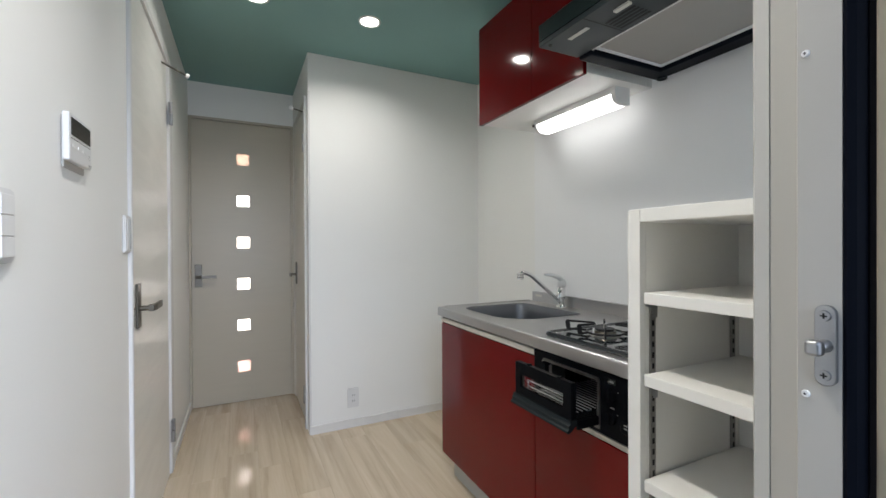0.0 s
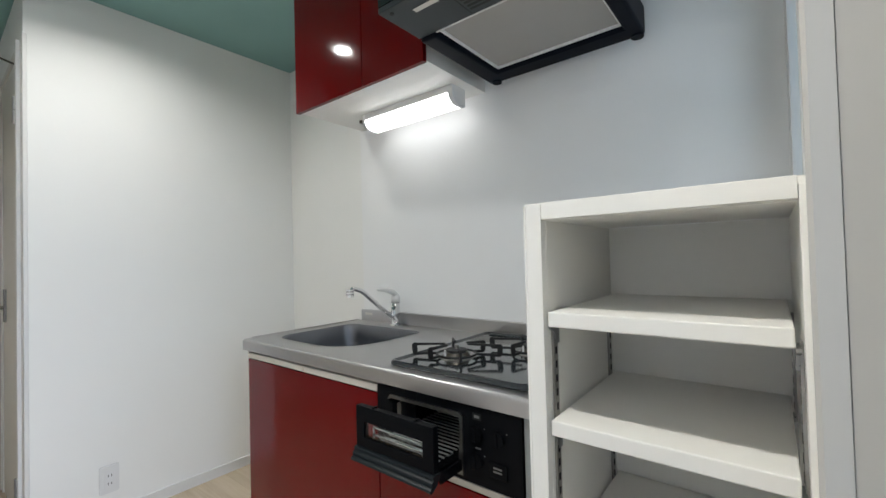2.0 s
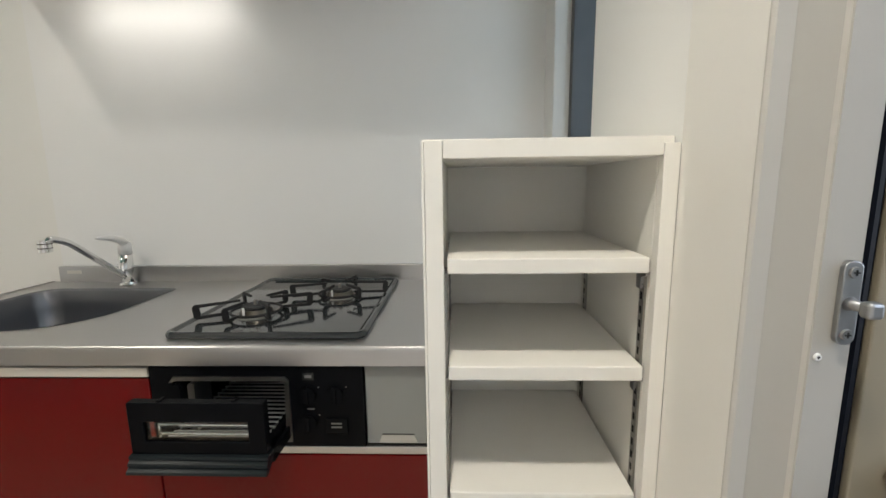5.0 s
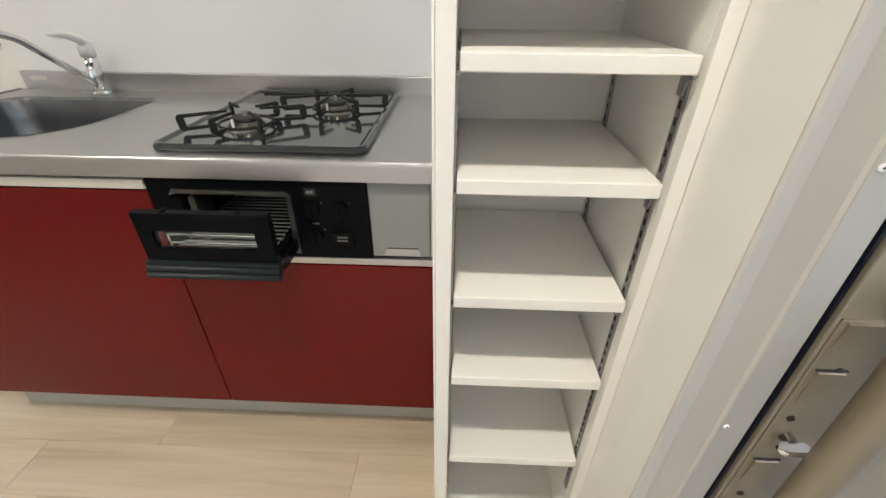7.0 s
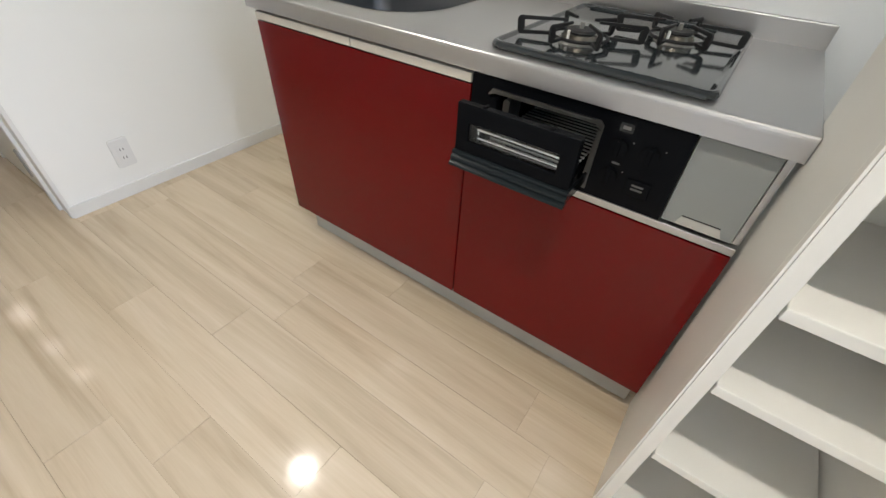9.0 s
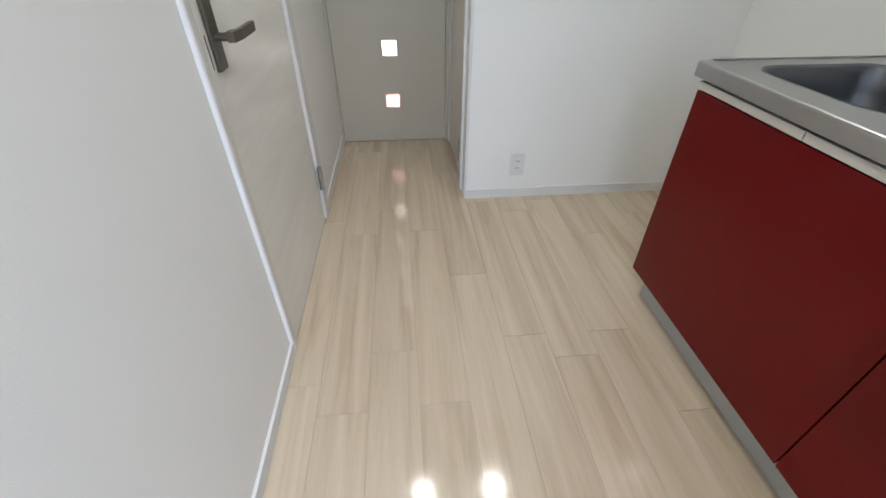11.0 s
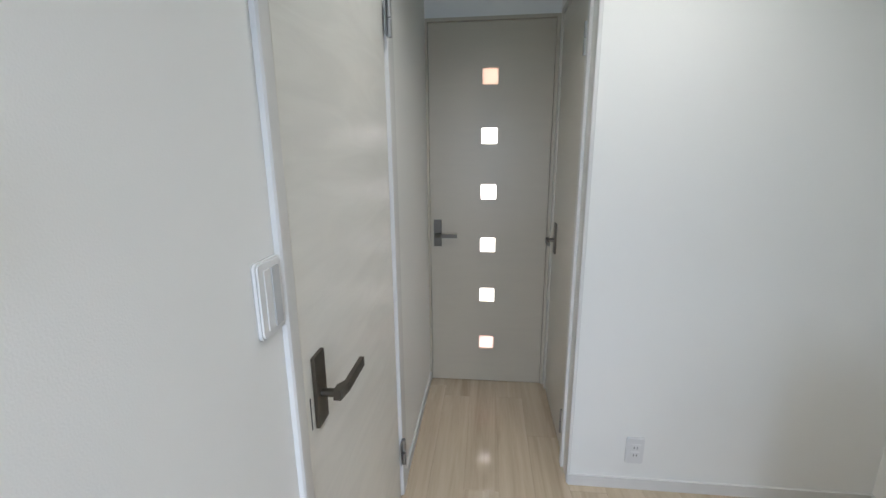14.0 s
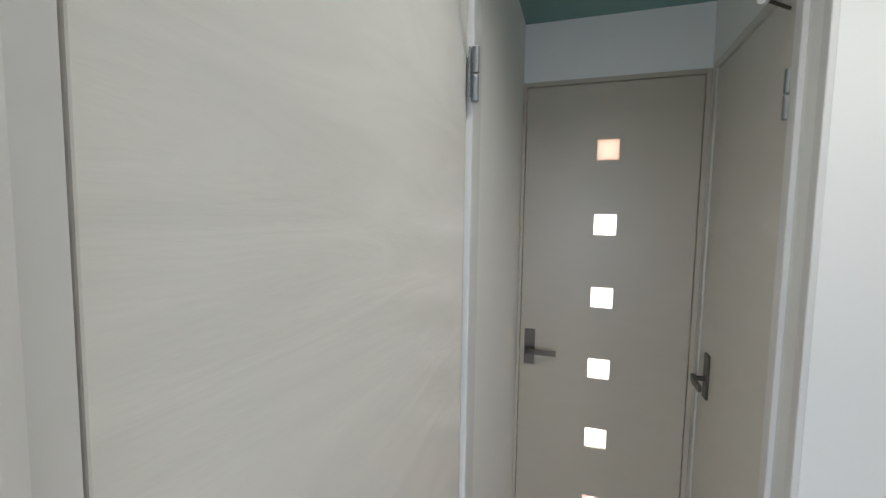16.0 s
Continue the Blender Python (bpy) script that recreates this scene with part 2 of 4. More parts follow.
def solo(name, bm, material, label="", category="", group="", kind="", smooth=False):
    """One mesh that is a thing by itself, its origin at the middle of its underside."""
    lo = Vector([min(v.co[i] for v in bm.verts) for i in range(3)])
    hi = Vector([max(v.co[i] for v in bm.verts) for i in range(3)])
    base = Vector(((lo.x + hi.x) / 2, (lo.y + hi.y) / 2, lo.z))
    bmesh.ops.transform(bm, matrix=Matrix.Translation(-base), verts=bm.verts)
    if smooth:
        for f in bm.faces:
            f.smooth = True
    me = bpy.data.meshes.new(name)
    bm.to_mesh(me)
    bm.free()
    me.materials.append(material)
    ob = new(name, me)
    ob.location = base
    ORIGIN[ob.name] = base
    return tagged(ob, label, category, group, kind)


def box(x0, x1, y0, y1, z0, z1, bevel=0.0, segments=2, into=None):
    bm = into or bmesh.new()
    c = bmesh.ops.create_cube(bm, size=1.0, matrix=Matrix.Translation(((x0 + x1) / 2, (y0 + y1) / 2, (z0 + z1) / 2))
                              @ Matrix.Diagonal((x1 - x0, y1 - y0, z1 - z0, 1)))
    if bevel:
        edges = list({e for v in c["verts"] for e in v.link_edges})
        bmesh.ops.bevel(bm, geom=edges, offset=bevel, segments=segments, affect="EDGES", profile=0.5)
    return bm


def boxes(rows, bevel=0.0):
    bm = bmesh.new()
    for r in rows:
        box(*r, bevel=bevel, into=bm)
    return bm


def sheet(axis, us, vs, holes, a, b):
    """One board across an axis (x: y and z, y: x and z) from a to b, cut along us and vs, with the cells (i, j) in holes left open."""
    bm = bmesh.new()
    put = {"x": lambda u, v: (a, u, v), "y": lambda u, v: (u, a, v)}[axis]
    grid = [[bm.verts.new(put(u, v)) for v in vs] for u in us]
    faces = [bm.faces.new((grid[i][j], grid[i + 1][j], grid[i + 1][j + 1], grid[i][j + 1]))
             for i in range(len(us) - 1) for j in range(len(vs) - 1) if (i, j) not in holes]
    made = bmesh.ops.extrude_face_region(bm, geom=faces)
    move = [v for v in made["geom"] if isinstance(v, bmesh.types.BMVert)]
    bmesh.ops.translate(bm, verts=move, vec=(b - a, 0, 0) if axis == "x" else (0, b - a, 0))
    loose = [v for v in bm.verts if not v.link_faces]
    bmesh.ops.delete(bm, geom=loose, context="VERTS")
    bmesh.ops.recalc_face_normals(bm, faces=bm.faces)
    return bm


def rod(a, b, r0, r1=None, sides=16, into=None):
    bm = into or bmesh.new()
    a, b = Vector(a), Vector(b)
    d = b - a
    m = Matrix.Translation((a + b) / 2) @ d.to_track_quat("Z", "Y").to_matrix().to_4x4()
    bmesh.ops.create_cone(bm, cap_ends=True, segments=sides, radius1=r0, radius2=r0 if r1 is None else r1, depth=d.length, matrix=m)
    return bm


def tube(points, radius, sides=14, into=None):
    """A round bar along a bent line, with closed ends."""
    bm = into or bmesh.new()
    pts = [Vector(p) for p in points]
    radii = radius if isinstance(radius, (list, tuple)) else [radius] * len(pts)
    rings, up = [], Vector((0, 0, 1))
    for i, p in enumerate(pts):
        d = (pts[min(i + 1, len(pts) - 1)] - pts[max(i - 1, 0)]).normalized()
        side = d.cross(up)
        side = side.normalized() if side.length > 1e-3 else Vector((1, 0, 0))
        other = side.cross(d).normalized()
        rings.append([bm.verts.new(p + radii[i] * (math.cos(a) * side + math.sin(a) * other))
                      for a in [2 * math.pi * k / sides for k in range(sides)]])
    for a, b in zip(rings, rings[1:]):
        for k in range(sides):
            bm.faces.new((a[k], a[(k + 1) % sides], b[(k + 1) % sides], b[k]))
    bm.faces.new(rings[0][::-1])
    bm.faces.new(rings[-1])
    bmesh.ops.recalc_face_normals(bm, faces=bm.faces)
    return bm


def bend(points, radius, steps=6):
    """The line through the points with its corners rounded."""
    pts = [Vector(p) for p in points]
    out = [pts[0]]
    for a, b, c in zip(pts, pts[1:], pts[2:]):
        r = min(radius, (a - b).length * 0.49, (c - b).length * 0.49)
        p, q = b + (a - b).normalized() * r, b + (c - b).normalized() * r
        for k in range(steps + 1):
            s = k / steps
            out.append((1 - s) ** 2 * p + 2 * s * (1 - s) * b + s * s * q)
    return out + [pts[-1]]


def prism(outline, axis, a, b, into=None):
    """A flat outline of (u, v) pushed along an axis from a to b. x: (y, z), y: (x, z), z: (x, y)."""
    bm = into or bmesh.new()
    put = {"x": lambda u, v, w: (w, u, v), "y": lambda u, v, w: (u, w, v), "z": lambda u, v, w: (u, v, w)}[axis]
    lo = [bm.verts.new(put(u, v, a)) for u, v in outline]
    hi = [bm.verts.new(put(u, v, b)) for u, v in outline]
    n = len(lo)
    bm.faces.new(lo)
    bm.faces.new(hi[::-1])
    for k in range(n):
        bm.faces.new((lo[k], hi[k], hi[(k + 1) % n], lo[(k + 1) % n]))
    bmesh.ops.recalc_face_normals(bm, faces=bm.faces)
    return bm


def rounded(u0, u1, v0, v1, r, steps=6):
    out = []
    for cu, cv, a0 in ((u1 - r, v1 - r, 0), (u0 + r, v1 - r, 90), (u0 + r, v0 + r, 180), (u1 - r, v0 + r, 270)):
        for k in range(steps + 1):
            a = radians(a0 + 90 * k / steps)
            out.append((cu + r * math.cos(a), cv + r * math.sin(a)))
    return out


def soft_edges(ob, width=0.002, segments=2):
    mod = ob.modifiers.new("edges", "BEVEL")
    mod.width, mod.segments, mod.limit_method, mod.angle_limit = width, segments, "ANGLE", radians(40)
    return ob


# ---------------------------------------------------------------- setting
def setting(name, rows, material, label):
    return solo(name, boxes(rows), material, label, kind="structure")


T = 0.1
DOOR_TOP = 2.10
setting("floor", [(LEFT - T, BACK + T, 0.40, FAR + 1.7, -0.06, -0.003)], GAP, "dark subfloor showing in the joints of pale oak planks")
setting("entrance_floor", [(-0.8, 1.9, -1.2, 0.3995, -0.08, -0.012)], STONE, "grey tiled floor outside the entrance")
setting("ceiling", [(LEFT - T, BACK + T, 0.38, FAR + 1.8, CEIL, CEIL + 0.1)], TEAL, "teal papered ceiling with round downlights")
# left wall with the opening of its door
solo("wall_left", sheet("x", (0.56, 2.06, 2.90, FAR + 0.12), (0, DOOR_TOP + 0.03, CEIL), {(1, 0)}, LEFT, LEFT - T), WALL, "white papered wall beside the flush door", kind="structure")
setting("wall_behind_door", [(LEFT - T, LEFT - 0.06, 2.0605, 2.8995, 0, DOOR_TOP + 0.0295)], WALL, "plain backing behind the flush door")
setting("wall_back", [(BACK, BACK + T, 0.30, FRONT + 0.1, 0, CEIL)], WALL, "white papered wall behind the kitchen unit")
setting("wall_kitchen_end", [(SIDE, BACK, FRONT, FRONT + 0.08, 0, CEIL)], WALL, "white papered wall with a low power socket")
solo("wall_corridor", sheet("x", (FRONT + 0.0805, 3.10, 3.78, FAR + 0.12), (0, DOOR_TOP + 0.02, CEIL), {(1, 0)}, SIDE, SIDE + 0.09), WALL, "white papered corridor wall with a flush door", kind="structure")
setting("wall_behind_corridor_door", [(SIDE + 0.05, SIDE + 0.09, 3.1005, 3.7795, 0, DOOR_TOP + 0.0195)], WALL, "plain backing behind the corridor door")
setting("wall_far", [(LEFT, SIDE, FAR, FAR + 0.12, DOOR_TOP + 0.02, CEIL), (LEFT, LEFT + 0.012, FAR, FAR + 0.12, 0, DOOR_TOP + 0.02),
                     (SIDE - 0.012, SIDE, FAR, FAR + 0.12, 0, DOOR_TOP + 0.02)], WALL, "white papered wall above the corridor door")
# plain room past the far door
setting("wall_far_room", [(-0.9, -0.82, FAR + 0.12, 5.5, 0, CEIL), (1.1, 1.18, FAR + 0.12, 5.5, 0, CEIL), (-0.9, 1.18, 5.5, 5.58, 0, CEIL),
                          (-0.82, LEFT - T, FAR + 0.12, FAR + 0.2, 0, CEIL), (SIDE + 0.09, 1.1, FAR + 0.12, FAR + 0.2, 0, CEIL)], WALL, "plain white walls of the room past the door")
# entrance wall with the doorway and the window opening above the counter
WX0, WX1, WZ0, WZ1 = 1.143, 1.506, 1.0, 2.0
solo("wall_entrance", sheet("y", (LEFT - T, LEFT + 0.005, 0.665, WX0, WX1, BACK), (0, WZ0, WZ1, 2.10, CEIL), {(1, 0), (1, 1), (1, 2), (3, 1)}, ENTRY, 0.30), WALL,
     "white papered wall around the entrance door", kind="structure")
# kitchen splash panel on a furred wall
setting("splash_panel", [(1.622, BACK, ENTRY, 2.212, 0.0, CEIL)], PANEL, "glossy white enamel splash panel behind the cooker")
BASE_H = 0.052
setting("baseboard_end", [(SIDE + 0.004, BACK, FRONT - 0.009, FRONT, 0, BASE_H)], TRIM, "white baseboard under the end wall")
setting("baseboard_left", [(LEFT, LEFT + 0.009, 0.585, 2.0285, 0, BASE_H)], TRIM, "white baseboard along the papered wall")
setting("baseboard_corridor", [(LEFT, LEFT + 0.009, 2.951, FAR - 0.010, 0, BASE_H)], TRIM, "white baseboard along the corridor wall")
setting("baseboard_back", [(BACK - 0.009, BACK, 2.217, FRONT - 0.01, 0, BASE_H)], TRIM, "white baseboard beside the kitchen unit")


# ---------------------------------------------------------------- doors
def hinge(parent, x, y, z, out, along):
    """A two-knuckle hinge standing out by the vector out; along: the side of the door's leaf."""
    h = part("hinge", boxes([(min(x, x + out * 0.004), max(x, x + out * 0.004), min(y, y + along * 0.022), max(y, y + along * 0.022), z - 0.052, z + 0.052)]), ZINC, parent, "satin steel hinge")
    for a, b in ((z - 0.058, z - 0.003), (z + 0.003, z + 0.058)):
        part("knuckle", rod((x + out * 0.010, y, a), (x + out * 0.010, y, b), 0.0085), ZINC, h, smooth=False)
    return h


def lever_handle(parent, at, out, along, length=0.115, plate=(0.046, 0.165)):
    """A flat rectangular back plate with a straight flat lever. out, along: unit vectors in the floor's plane."""
    at, out, along = Vector(at), Vector(out), Vector(along)
    up = Vector((0, 0, 1))
    m = Matrix((along, out, up)).transposed().to_4x4()
    m.translation = at

    def placed(bm):
        bmesh.ops.transform(bm, matrix=m, verts=bm.verts)
        bmesh.ops.recalc_face_normals(bm, faces=bm.faces)
        return bm
    w, h = plate
    pl = part("handle_plate", placed(box(-w / 2, w / 2, 0, 0.009, -h / 2, h / 2, 0.0015)), NICKEL, parent, "satin nickel lever handle")
    part("spindle", placed(rod((0.0, 0.008, -0.01), (0.0, 0.045, -0.01), 0.009)), NICKEL, pl, smooth=False)
    part("lever", placed(prism([(-0.012, 0.036), (0.012, 0.036), (0.03, 0.047), (length, 0.047), (length, 0.058), (0.026, 0.058), (-0.012, 0.052)], "z", -0.02, 0.002)), NICKEL, pl)
    return pl


def stay_arm(parent, a, b):
    arm = part("stay_arm", tube([a, (Vector(a) * 0.3 + Vector(b) * 0.7), b], 0.0045, 8), NICKEL, parent, "small metal stay arm with a white roller")
    d = (Vector(b) - Vector(a)).normalized()
    part("roller", rod(Vector(b) - d * 0.004, Vector(b) + d * 0.010, 0.011), PLASTIC, arm)


# door in the left wall
d1 = thing("door_1", (LEFT, 2.42, 0), "closed off-white flush door in a white casing", "door", kind="structure")
C = 0.034
lf = part("leaf", box(LEFT - 0.035, LEFT + 0.002, 2.0845, 2.846, 0.004, DOOR_TOP, 0.002), DOOR, d1)
cas = prism([(LEFT - 0.05, 2.029), (LEFT + 0.009, 2.029), (LEFT + 0.012, 2.033), (LEFT + 0.012, 2.046), (LEFT + 0.003, 2.060), (LEFT + 0.003, 2.0815), (LEFT - 0.05, 2.0815)], "z", 0, DOOR_TOP + 0.034)
prism([(LEFT - 0.05, 2.849), (LEFT - 0.004, 2.849), (LEFT - 0.004, 2.864), (LEFT + 0.010, 2.868), (LEFT + 0.012, 2.872), (LEFT + 0.012, 2.946), (LEFT + 0.008, 2.950), (LEFT - 0.05, 2.950)], "z", 0, DOOR_TOP + 0.034, cas)
box(LEFT - 0.05, LEFT + 0.012, 2.0817, 2.8488, DOOR_TOP + 0.004, DOOR_TOP + 0.034, 0.002, into=cas)
part("casing", cas, TRIM, d1)
part("latch_slot", box(LEFT + 0.0018, LEFT + 0.0026, 2.1005, 2.1045, 0.888, 0.958), SLOT, d1)
lever_handle(lf, (LEFT + 0.002, 2.143, 0.958), (1, 0, 0), (0, 1, 0), 0.135, (0.05, 0.157))
for hz in (1.853, 0.228):
    hinge(d1, LEFT + 0.010, 2.852, hz, 1, -1)
stay_arm(d1, (LEFT - 0.003, 2.70, 2.055), (LEFT + 0.10, 2.747, 2.022))

# door at the end of the corridor, with six frosted panes
d2 = thing("door_2", (0.15, FAR, 0), "closed warm white door with six small frosted panes", "door", kind="structure")
DX0, DX1, PX0, PX1 = LEFT + 0.017, SIDE - 0.023, 0.099, 0.187
tops = [1.872 - 0.312 * k for k in range(6)]
cuts = sorted([0.004, DOOR_TOP] + [v for top in tops for v in (top, top - 0.087)])
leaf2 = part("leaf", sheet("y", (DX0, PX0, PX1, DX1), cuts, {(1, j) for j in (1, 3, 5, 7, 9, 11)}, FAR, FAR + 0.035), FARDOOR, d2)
for k, top in enumerate(tops):
    part("pane", box(PX0, PX1, FAR + 0.012, FAR + 0.018, top - 0.087, top), (FROST_WARM, FROST, FROST, FROST, FROST, FROST_PINK)[k], leaf2, "frosted pane with a peach reflected tint" if k == 0 else "bright frosted pane")
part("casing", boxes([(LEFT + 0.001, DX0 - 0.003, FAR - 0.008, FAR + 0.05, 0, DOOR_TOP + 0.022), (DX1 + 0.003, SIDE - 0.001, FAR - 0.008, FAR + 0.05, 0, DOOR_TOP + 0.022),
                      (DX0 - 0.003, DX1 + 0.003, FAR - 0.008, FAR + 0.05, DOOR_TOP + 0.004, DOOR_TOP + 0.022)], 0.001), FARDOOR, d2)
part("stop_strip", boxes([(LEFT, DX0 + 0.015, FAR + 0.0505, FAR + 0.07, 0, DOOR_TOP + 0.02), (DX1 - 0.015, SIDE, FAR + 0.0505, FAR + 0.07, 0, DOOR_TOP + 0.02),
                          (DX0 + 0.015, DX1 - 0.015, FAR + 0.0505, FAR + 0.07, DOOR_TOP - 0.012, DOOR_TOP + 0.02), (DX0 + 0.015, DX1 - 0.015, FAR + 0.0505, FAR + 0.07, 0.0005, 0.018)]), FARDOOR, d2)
lever_handle(leaf2, (-0.153, FAR, 0.962), (0, -1, 0), (1, 0, 0), 0.118, (0.046, 0.16))

# door in the corridor's other wall
d3 = thing("door_3", (SIDE, 3.44, 0), "closed white flush door in the corridor wall", "door", kind="structure")
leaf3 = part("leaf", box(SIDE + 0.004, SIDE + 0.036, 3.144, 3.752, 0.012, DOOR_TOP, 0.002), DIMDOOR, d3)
part("casing", boxes([(SIDE - 0.012, SIDE + 0.045, 3.095, 3.132, 0, DOOR_TOP + 0.034)], 0.002), TRIM, d3, "white near casing")
# far and top casing in the dimmed white, as these stand in shade
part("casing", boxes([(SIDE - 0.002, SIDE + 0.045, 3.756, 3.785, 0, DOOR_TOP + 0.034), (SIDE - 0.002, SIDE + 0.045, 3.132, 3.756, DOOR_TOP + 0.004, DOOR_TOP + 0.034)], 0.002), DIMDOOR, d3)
part("corner_post", box(SIDE - 0.003, SIDE + 0.012, FRONT - 0.003, 3.03, 0, DOOR_TOP + 0.034, 0.003), TRIM, d3)
lever_handle(leaf3, (SIDE + 0.004, 3.645, 0.972), (-1, 0, 0), (0, -1, 0), 0.115, (0.046, 0.165))
for hz in (1.840, 0.209):
    hinge(d3, SIDE - 0.001, 3.142, hz, -1, 1)
stay_arm(d3, (SIDE + 0.002, 3.20, 2.06), (SIDE - 0.085, 3.10, 2.045))

# ---------------------------------------------------------------- entrance frame and its open door
fr = thing("door_frame_entrance", (0.63, 0.53, 0), "white steel entrance door frame with a black gasket", "door frame", kind="structure")
part("jamb", prism([(0.664, 0.567), (0.6135, 0.567), (0.6015, 0.5385), (0.597, 0.5365), (0.597, 0.5045), (0.6135, 0.5045), (0.6135, 0.4905), (0.645, 0.4905), (0.645, 0.44), (0.664, 0.44)], "z", 0, 2.10), JAMB, fr)
part("ridge", prism([(0.6018, 0.5395), (0.5985, 0.5375), (0.5985, 0.5350), (0.6018, 0.5350)], "z", 0, 2.10), STRIP, fr)
part("trim_strip", prism([(0.6183, 0.5675), (0.6125, 0.5675), (0.6140, 0.5815), (0.6165, 0.5843), (0.6183, 0.5845)], "z", 0, 2.10), STRIP, fr)
part("inner_casing", prism([(0.6645, 0.5603), (0.6645, 0.5675), (0.6185, 0.5675), (0.6185, 0.5845), (0.7815, 0.5613), (0.7815, 0.5603)], "z", 0, 2.10), CASING, fr, "cream casing board beside the shelf")
part("gasket", prism([(0.6133, 0.5043), (0.598, 0.5043), (0.5958, 0.501), (0.598, 0.4952), (0.604, 0.4905), (0.6133, 0.4905)], "z", 0, 2.10), RUBBER, fr, "navy black door gasket")
part("outer_rebate", box(0.6065, 0.6132, 0.4858, 0.4903, 0, 2.10), GASKET, fr, "thin metal edge")
part("far_jamb", box(LEFT + 0.005, LEFT + 0.03, 0.44, 0.572, 0, 2.10, 0.0015), JAMB, fr)
part("head", box(LEFT + 0.03, 0.606, 0.44, 0.572, 2.06, 2.10, 0.0015), JAMB, fr)
for sz in (1.025, 1.340, 0.709, 0.39, 1.66):
    sc = part("screw", rod((0.5972, 0.5305, sz), (0.5952, 0.5305, sz), 0.0036, 0.0028), PLASTIC, fr)
    part("screw_slot", boxes([(0.5948, 0.5953, 0.5293, 0.5317, sz - 0.0004, sz + 0.0004), (0.5948, 0.5953, 0.5301, 0.5309, sz - 0.0012, sz + 0.0012)]), SLOT, sc)
keep = thing("door_guard_catch", (0.596, 0.516, 1.036), "grey zinc door guard catch with a knob", "door guard")
KY, KZ = 0.5145, 1.0735
soft_edges(part("back_plate", prism(rounded(KY - 0.0078, KY + 0.0078, KZ - 0.0360, KZ + 0.0360, 0.0075), "x", 0.5915, 0.5968), ZINC, keep), 0.001)
part("knob_stem", tube([(0.5915, KY, KZ), (0.588, KY, KZ), (0.578, KY, KZ)], [0.0062, 0.0045, 0.0042], 18), ZINC, keep, smooth=True)
soft_edges(part("knob", box(0.568, 0.579, KY - 0.0062, KY + 0.0062, KZ - 0.0068, KZ + 0.0068, 0.003), ZINC, keep), 0.001)
for sz in (KZ - 0.0265, KZ + 0.0265):
    scr = part("screw", rod((0.5918, KY, sz), (0.5895, KY, sz), 0.0050, 0.0044, 18), ZINC, keep)
    part("screw_slot", boxes([(0.5889, 0.5896, KY - 0.0025, KY + 0.0025, sz - 0.0006, sz + 0.0006), (0.5889, 0.5896, KY - 0.0006, KY + 0.0006, sz - 0.0025, sz + 0.0025)]), SLOT, scr)

ed = thing("entrance_door", (0.64, 0.05, 0), "beige steel entrance door standing open outwards", "door")
dl = part("leaf", box(0.6005, 0.642, -0.36, 0.4845, 0.0, 2.06, 0.002), LEAF, ed)
part("lock_plate", box(0.5975, 0.6007, 0.384, 0.4815, 0.50, 0.874, 0.0012), BRONZE, ed, "champagne metal lock plate")
part("plate_hood", prism([(0.5976, 0.872), (0.5976, 0.836), (0.5935, 0.8705)], "y", 0.410, 0.476), BRONZE, ed, "folded lip at the top of the lock plate")
for z in (0.806, 0.648):
    part("plate_wedge", prism([(0.5976, z), (0.5976, z - 0.054), (0.5935, z - 0.002)], "y", 0.446, 0.474), BRONZE, ed)
    part("wedge_gap", box(0.5950, 0.5974, 0.444, 0.476, z + 0.0003, z + 0.0018), SLOT, ed)
turn = part("thumb_turn", rod((0.598, 0.456, 0.694), (0.587, 0.456, 0.694), 0.0085, 0.007), NICKEL, ed, "oval nickel thumb turn")
soft_edges(part("thumb_grip", prism(rounded(0.573, 0.590, 0.440, 0.476, 0.0083), "z", 0.690, 0.698), CHROME, turn), 0.002)
part("pull_handle", tube(bend([(0.598, 0.436, 0.915), (0.560, 0.436, 0.900), (0.560, 0.432, 0.40), (0.598, 0.432, 0.385)], 0.03), 0.0205, 20), BRONZE, ed, "straight champagne pull handle", True)
for sy, sz in ((0.462, 0.57), (0.466, 0.728), (0.452, 0.806)):
    sc = part("screw", rod((0.5977, sy, sz), (0.5955, sy, sz), 0.0044), NICKEL, ed)
    part("screw_slot", box(0.5950, 0.5956, sy - 0.003, sy + 0.003, sz - 0.0005, sz + 0.0005), SLOT, sc)

# ---------------------------------------------------------------- window over the counter
w1 = thing("window_1", (1.42, 0.40, WZ0), "small frosted window in a dark aluminium frame", "window", kind="structure")
part("reveal", boxes([(WX1 - 0.004, WX1 - 0.0005, 0.5145, ENTRY - 0.002, WZ0, WZ1), (WX0 + 0.0005, WX0 + 0.004, 0.5145, ENTRY - 0.002, WZ0, WZ1)]), TRIM, w1)
part("window_frame", boxes([(WX1 - 0.03, WX1 - 0.0005, 0.44, 0.5143, WZ0, WZ1), (WX0 + 0.0005, WX0 + 0.03, 0.44, 0.5143, WZ0, WZ1),
                            (WX0 + 0.03, WX1 - 0.03, 0.44, 0.5143, WZ0, WZ0 + 0.03), (WX0 + 0.03, WX1 - 0.03, 0.44, 0.5143, WZ1 - 0.03, WZ1)], 0.001), ALU, w1)
part("frame_screw", rod((WX1 - 0.0302, 0.490, 1.245), (WX1 - 0.0325, 0.490, 1.245), 0.004, sides=10), ZINC, w1)
gl = part("pane", box(WX0 + 0.03, WX1 - 0.03, 0.448, 0.454, WZ0 + 0.03, WZ1 - 0.03), WINDOW_GLASS, w1)
gl.visible_shadow = False


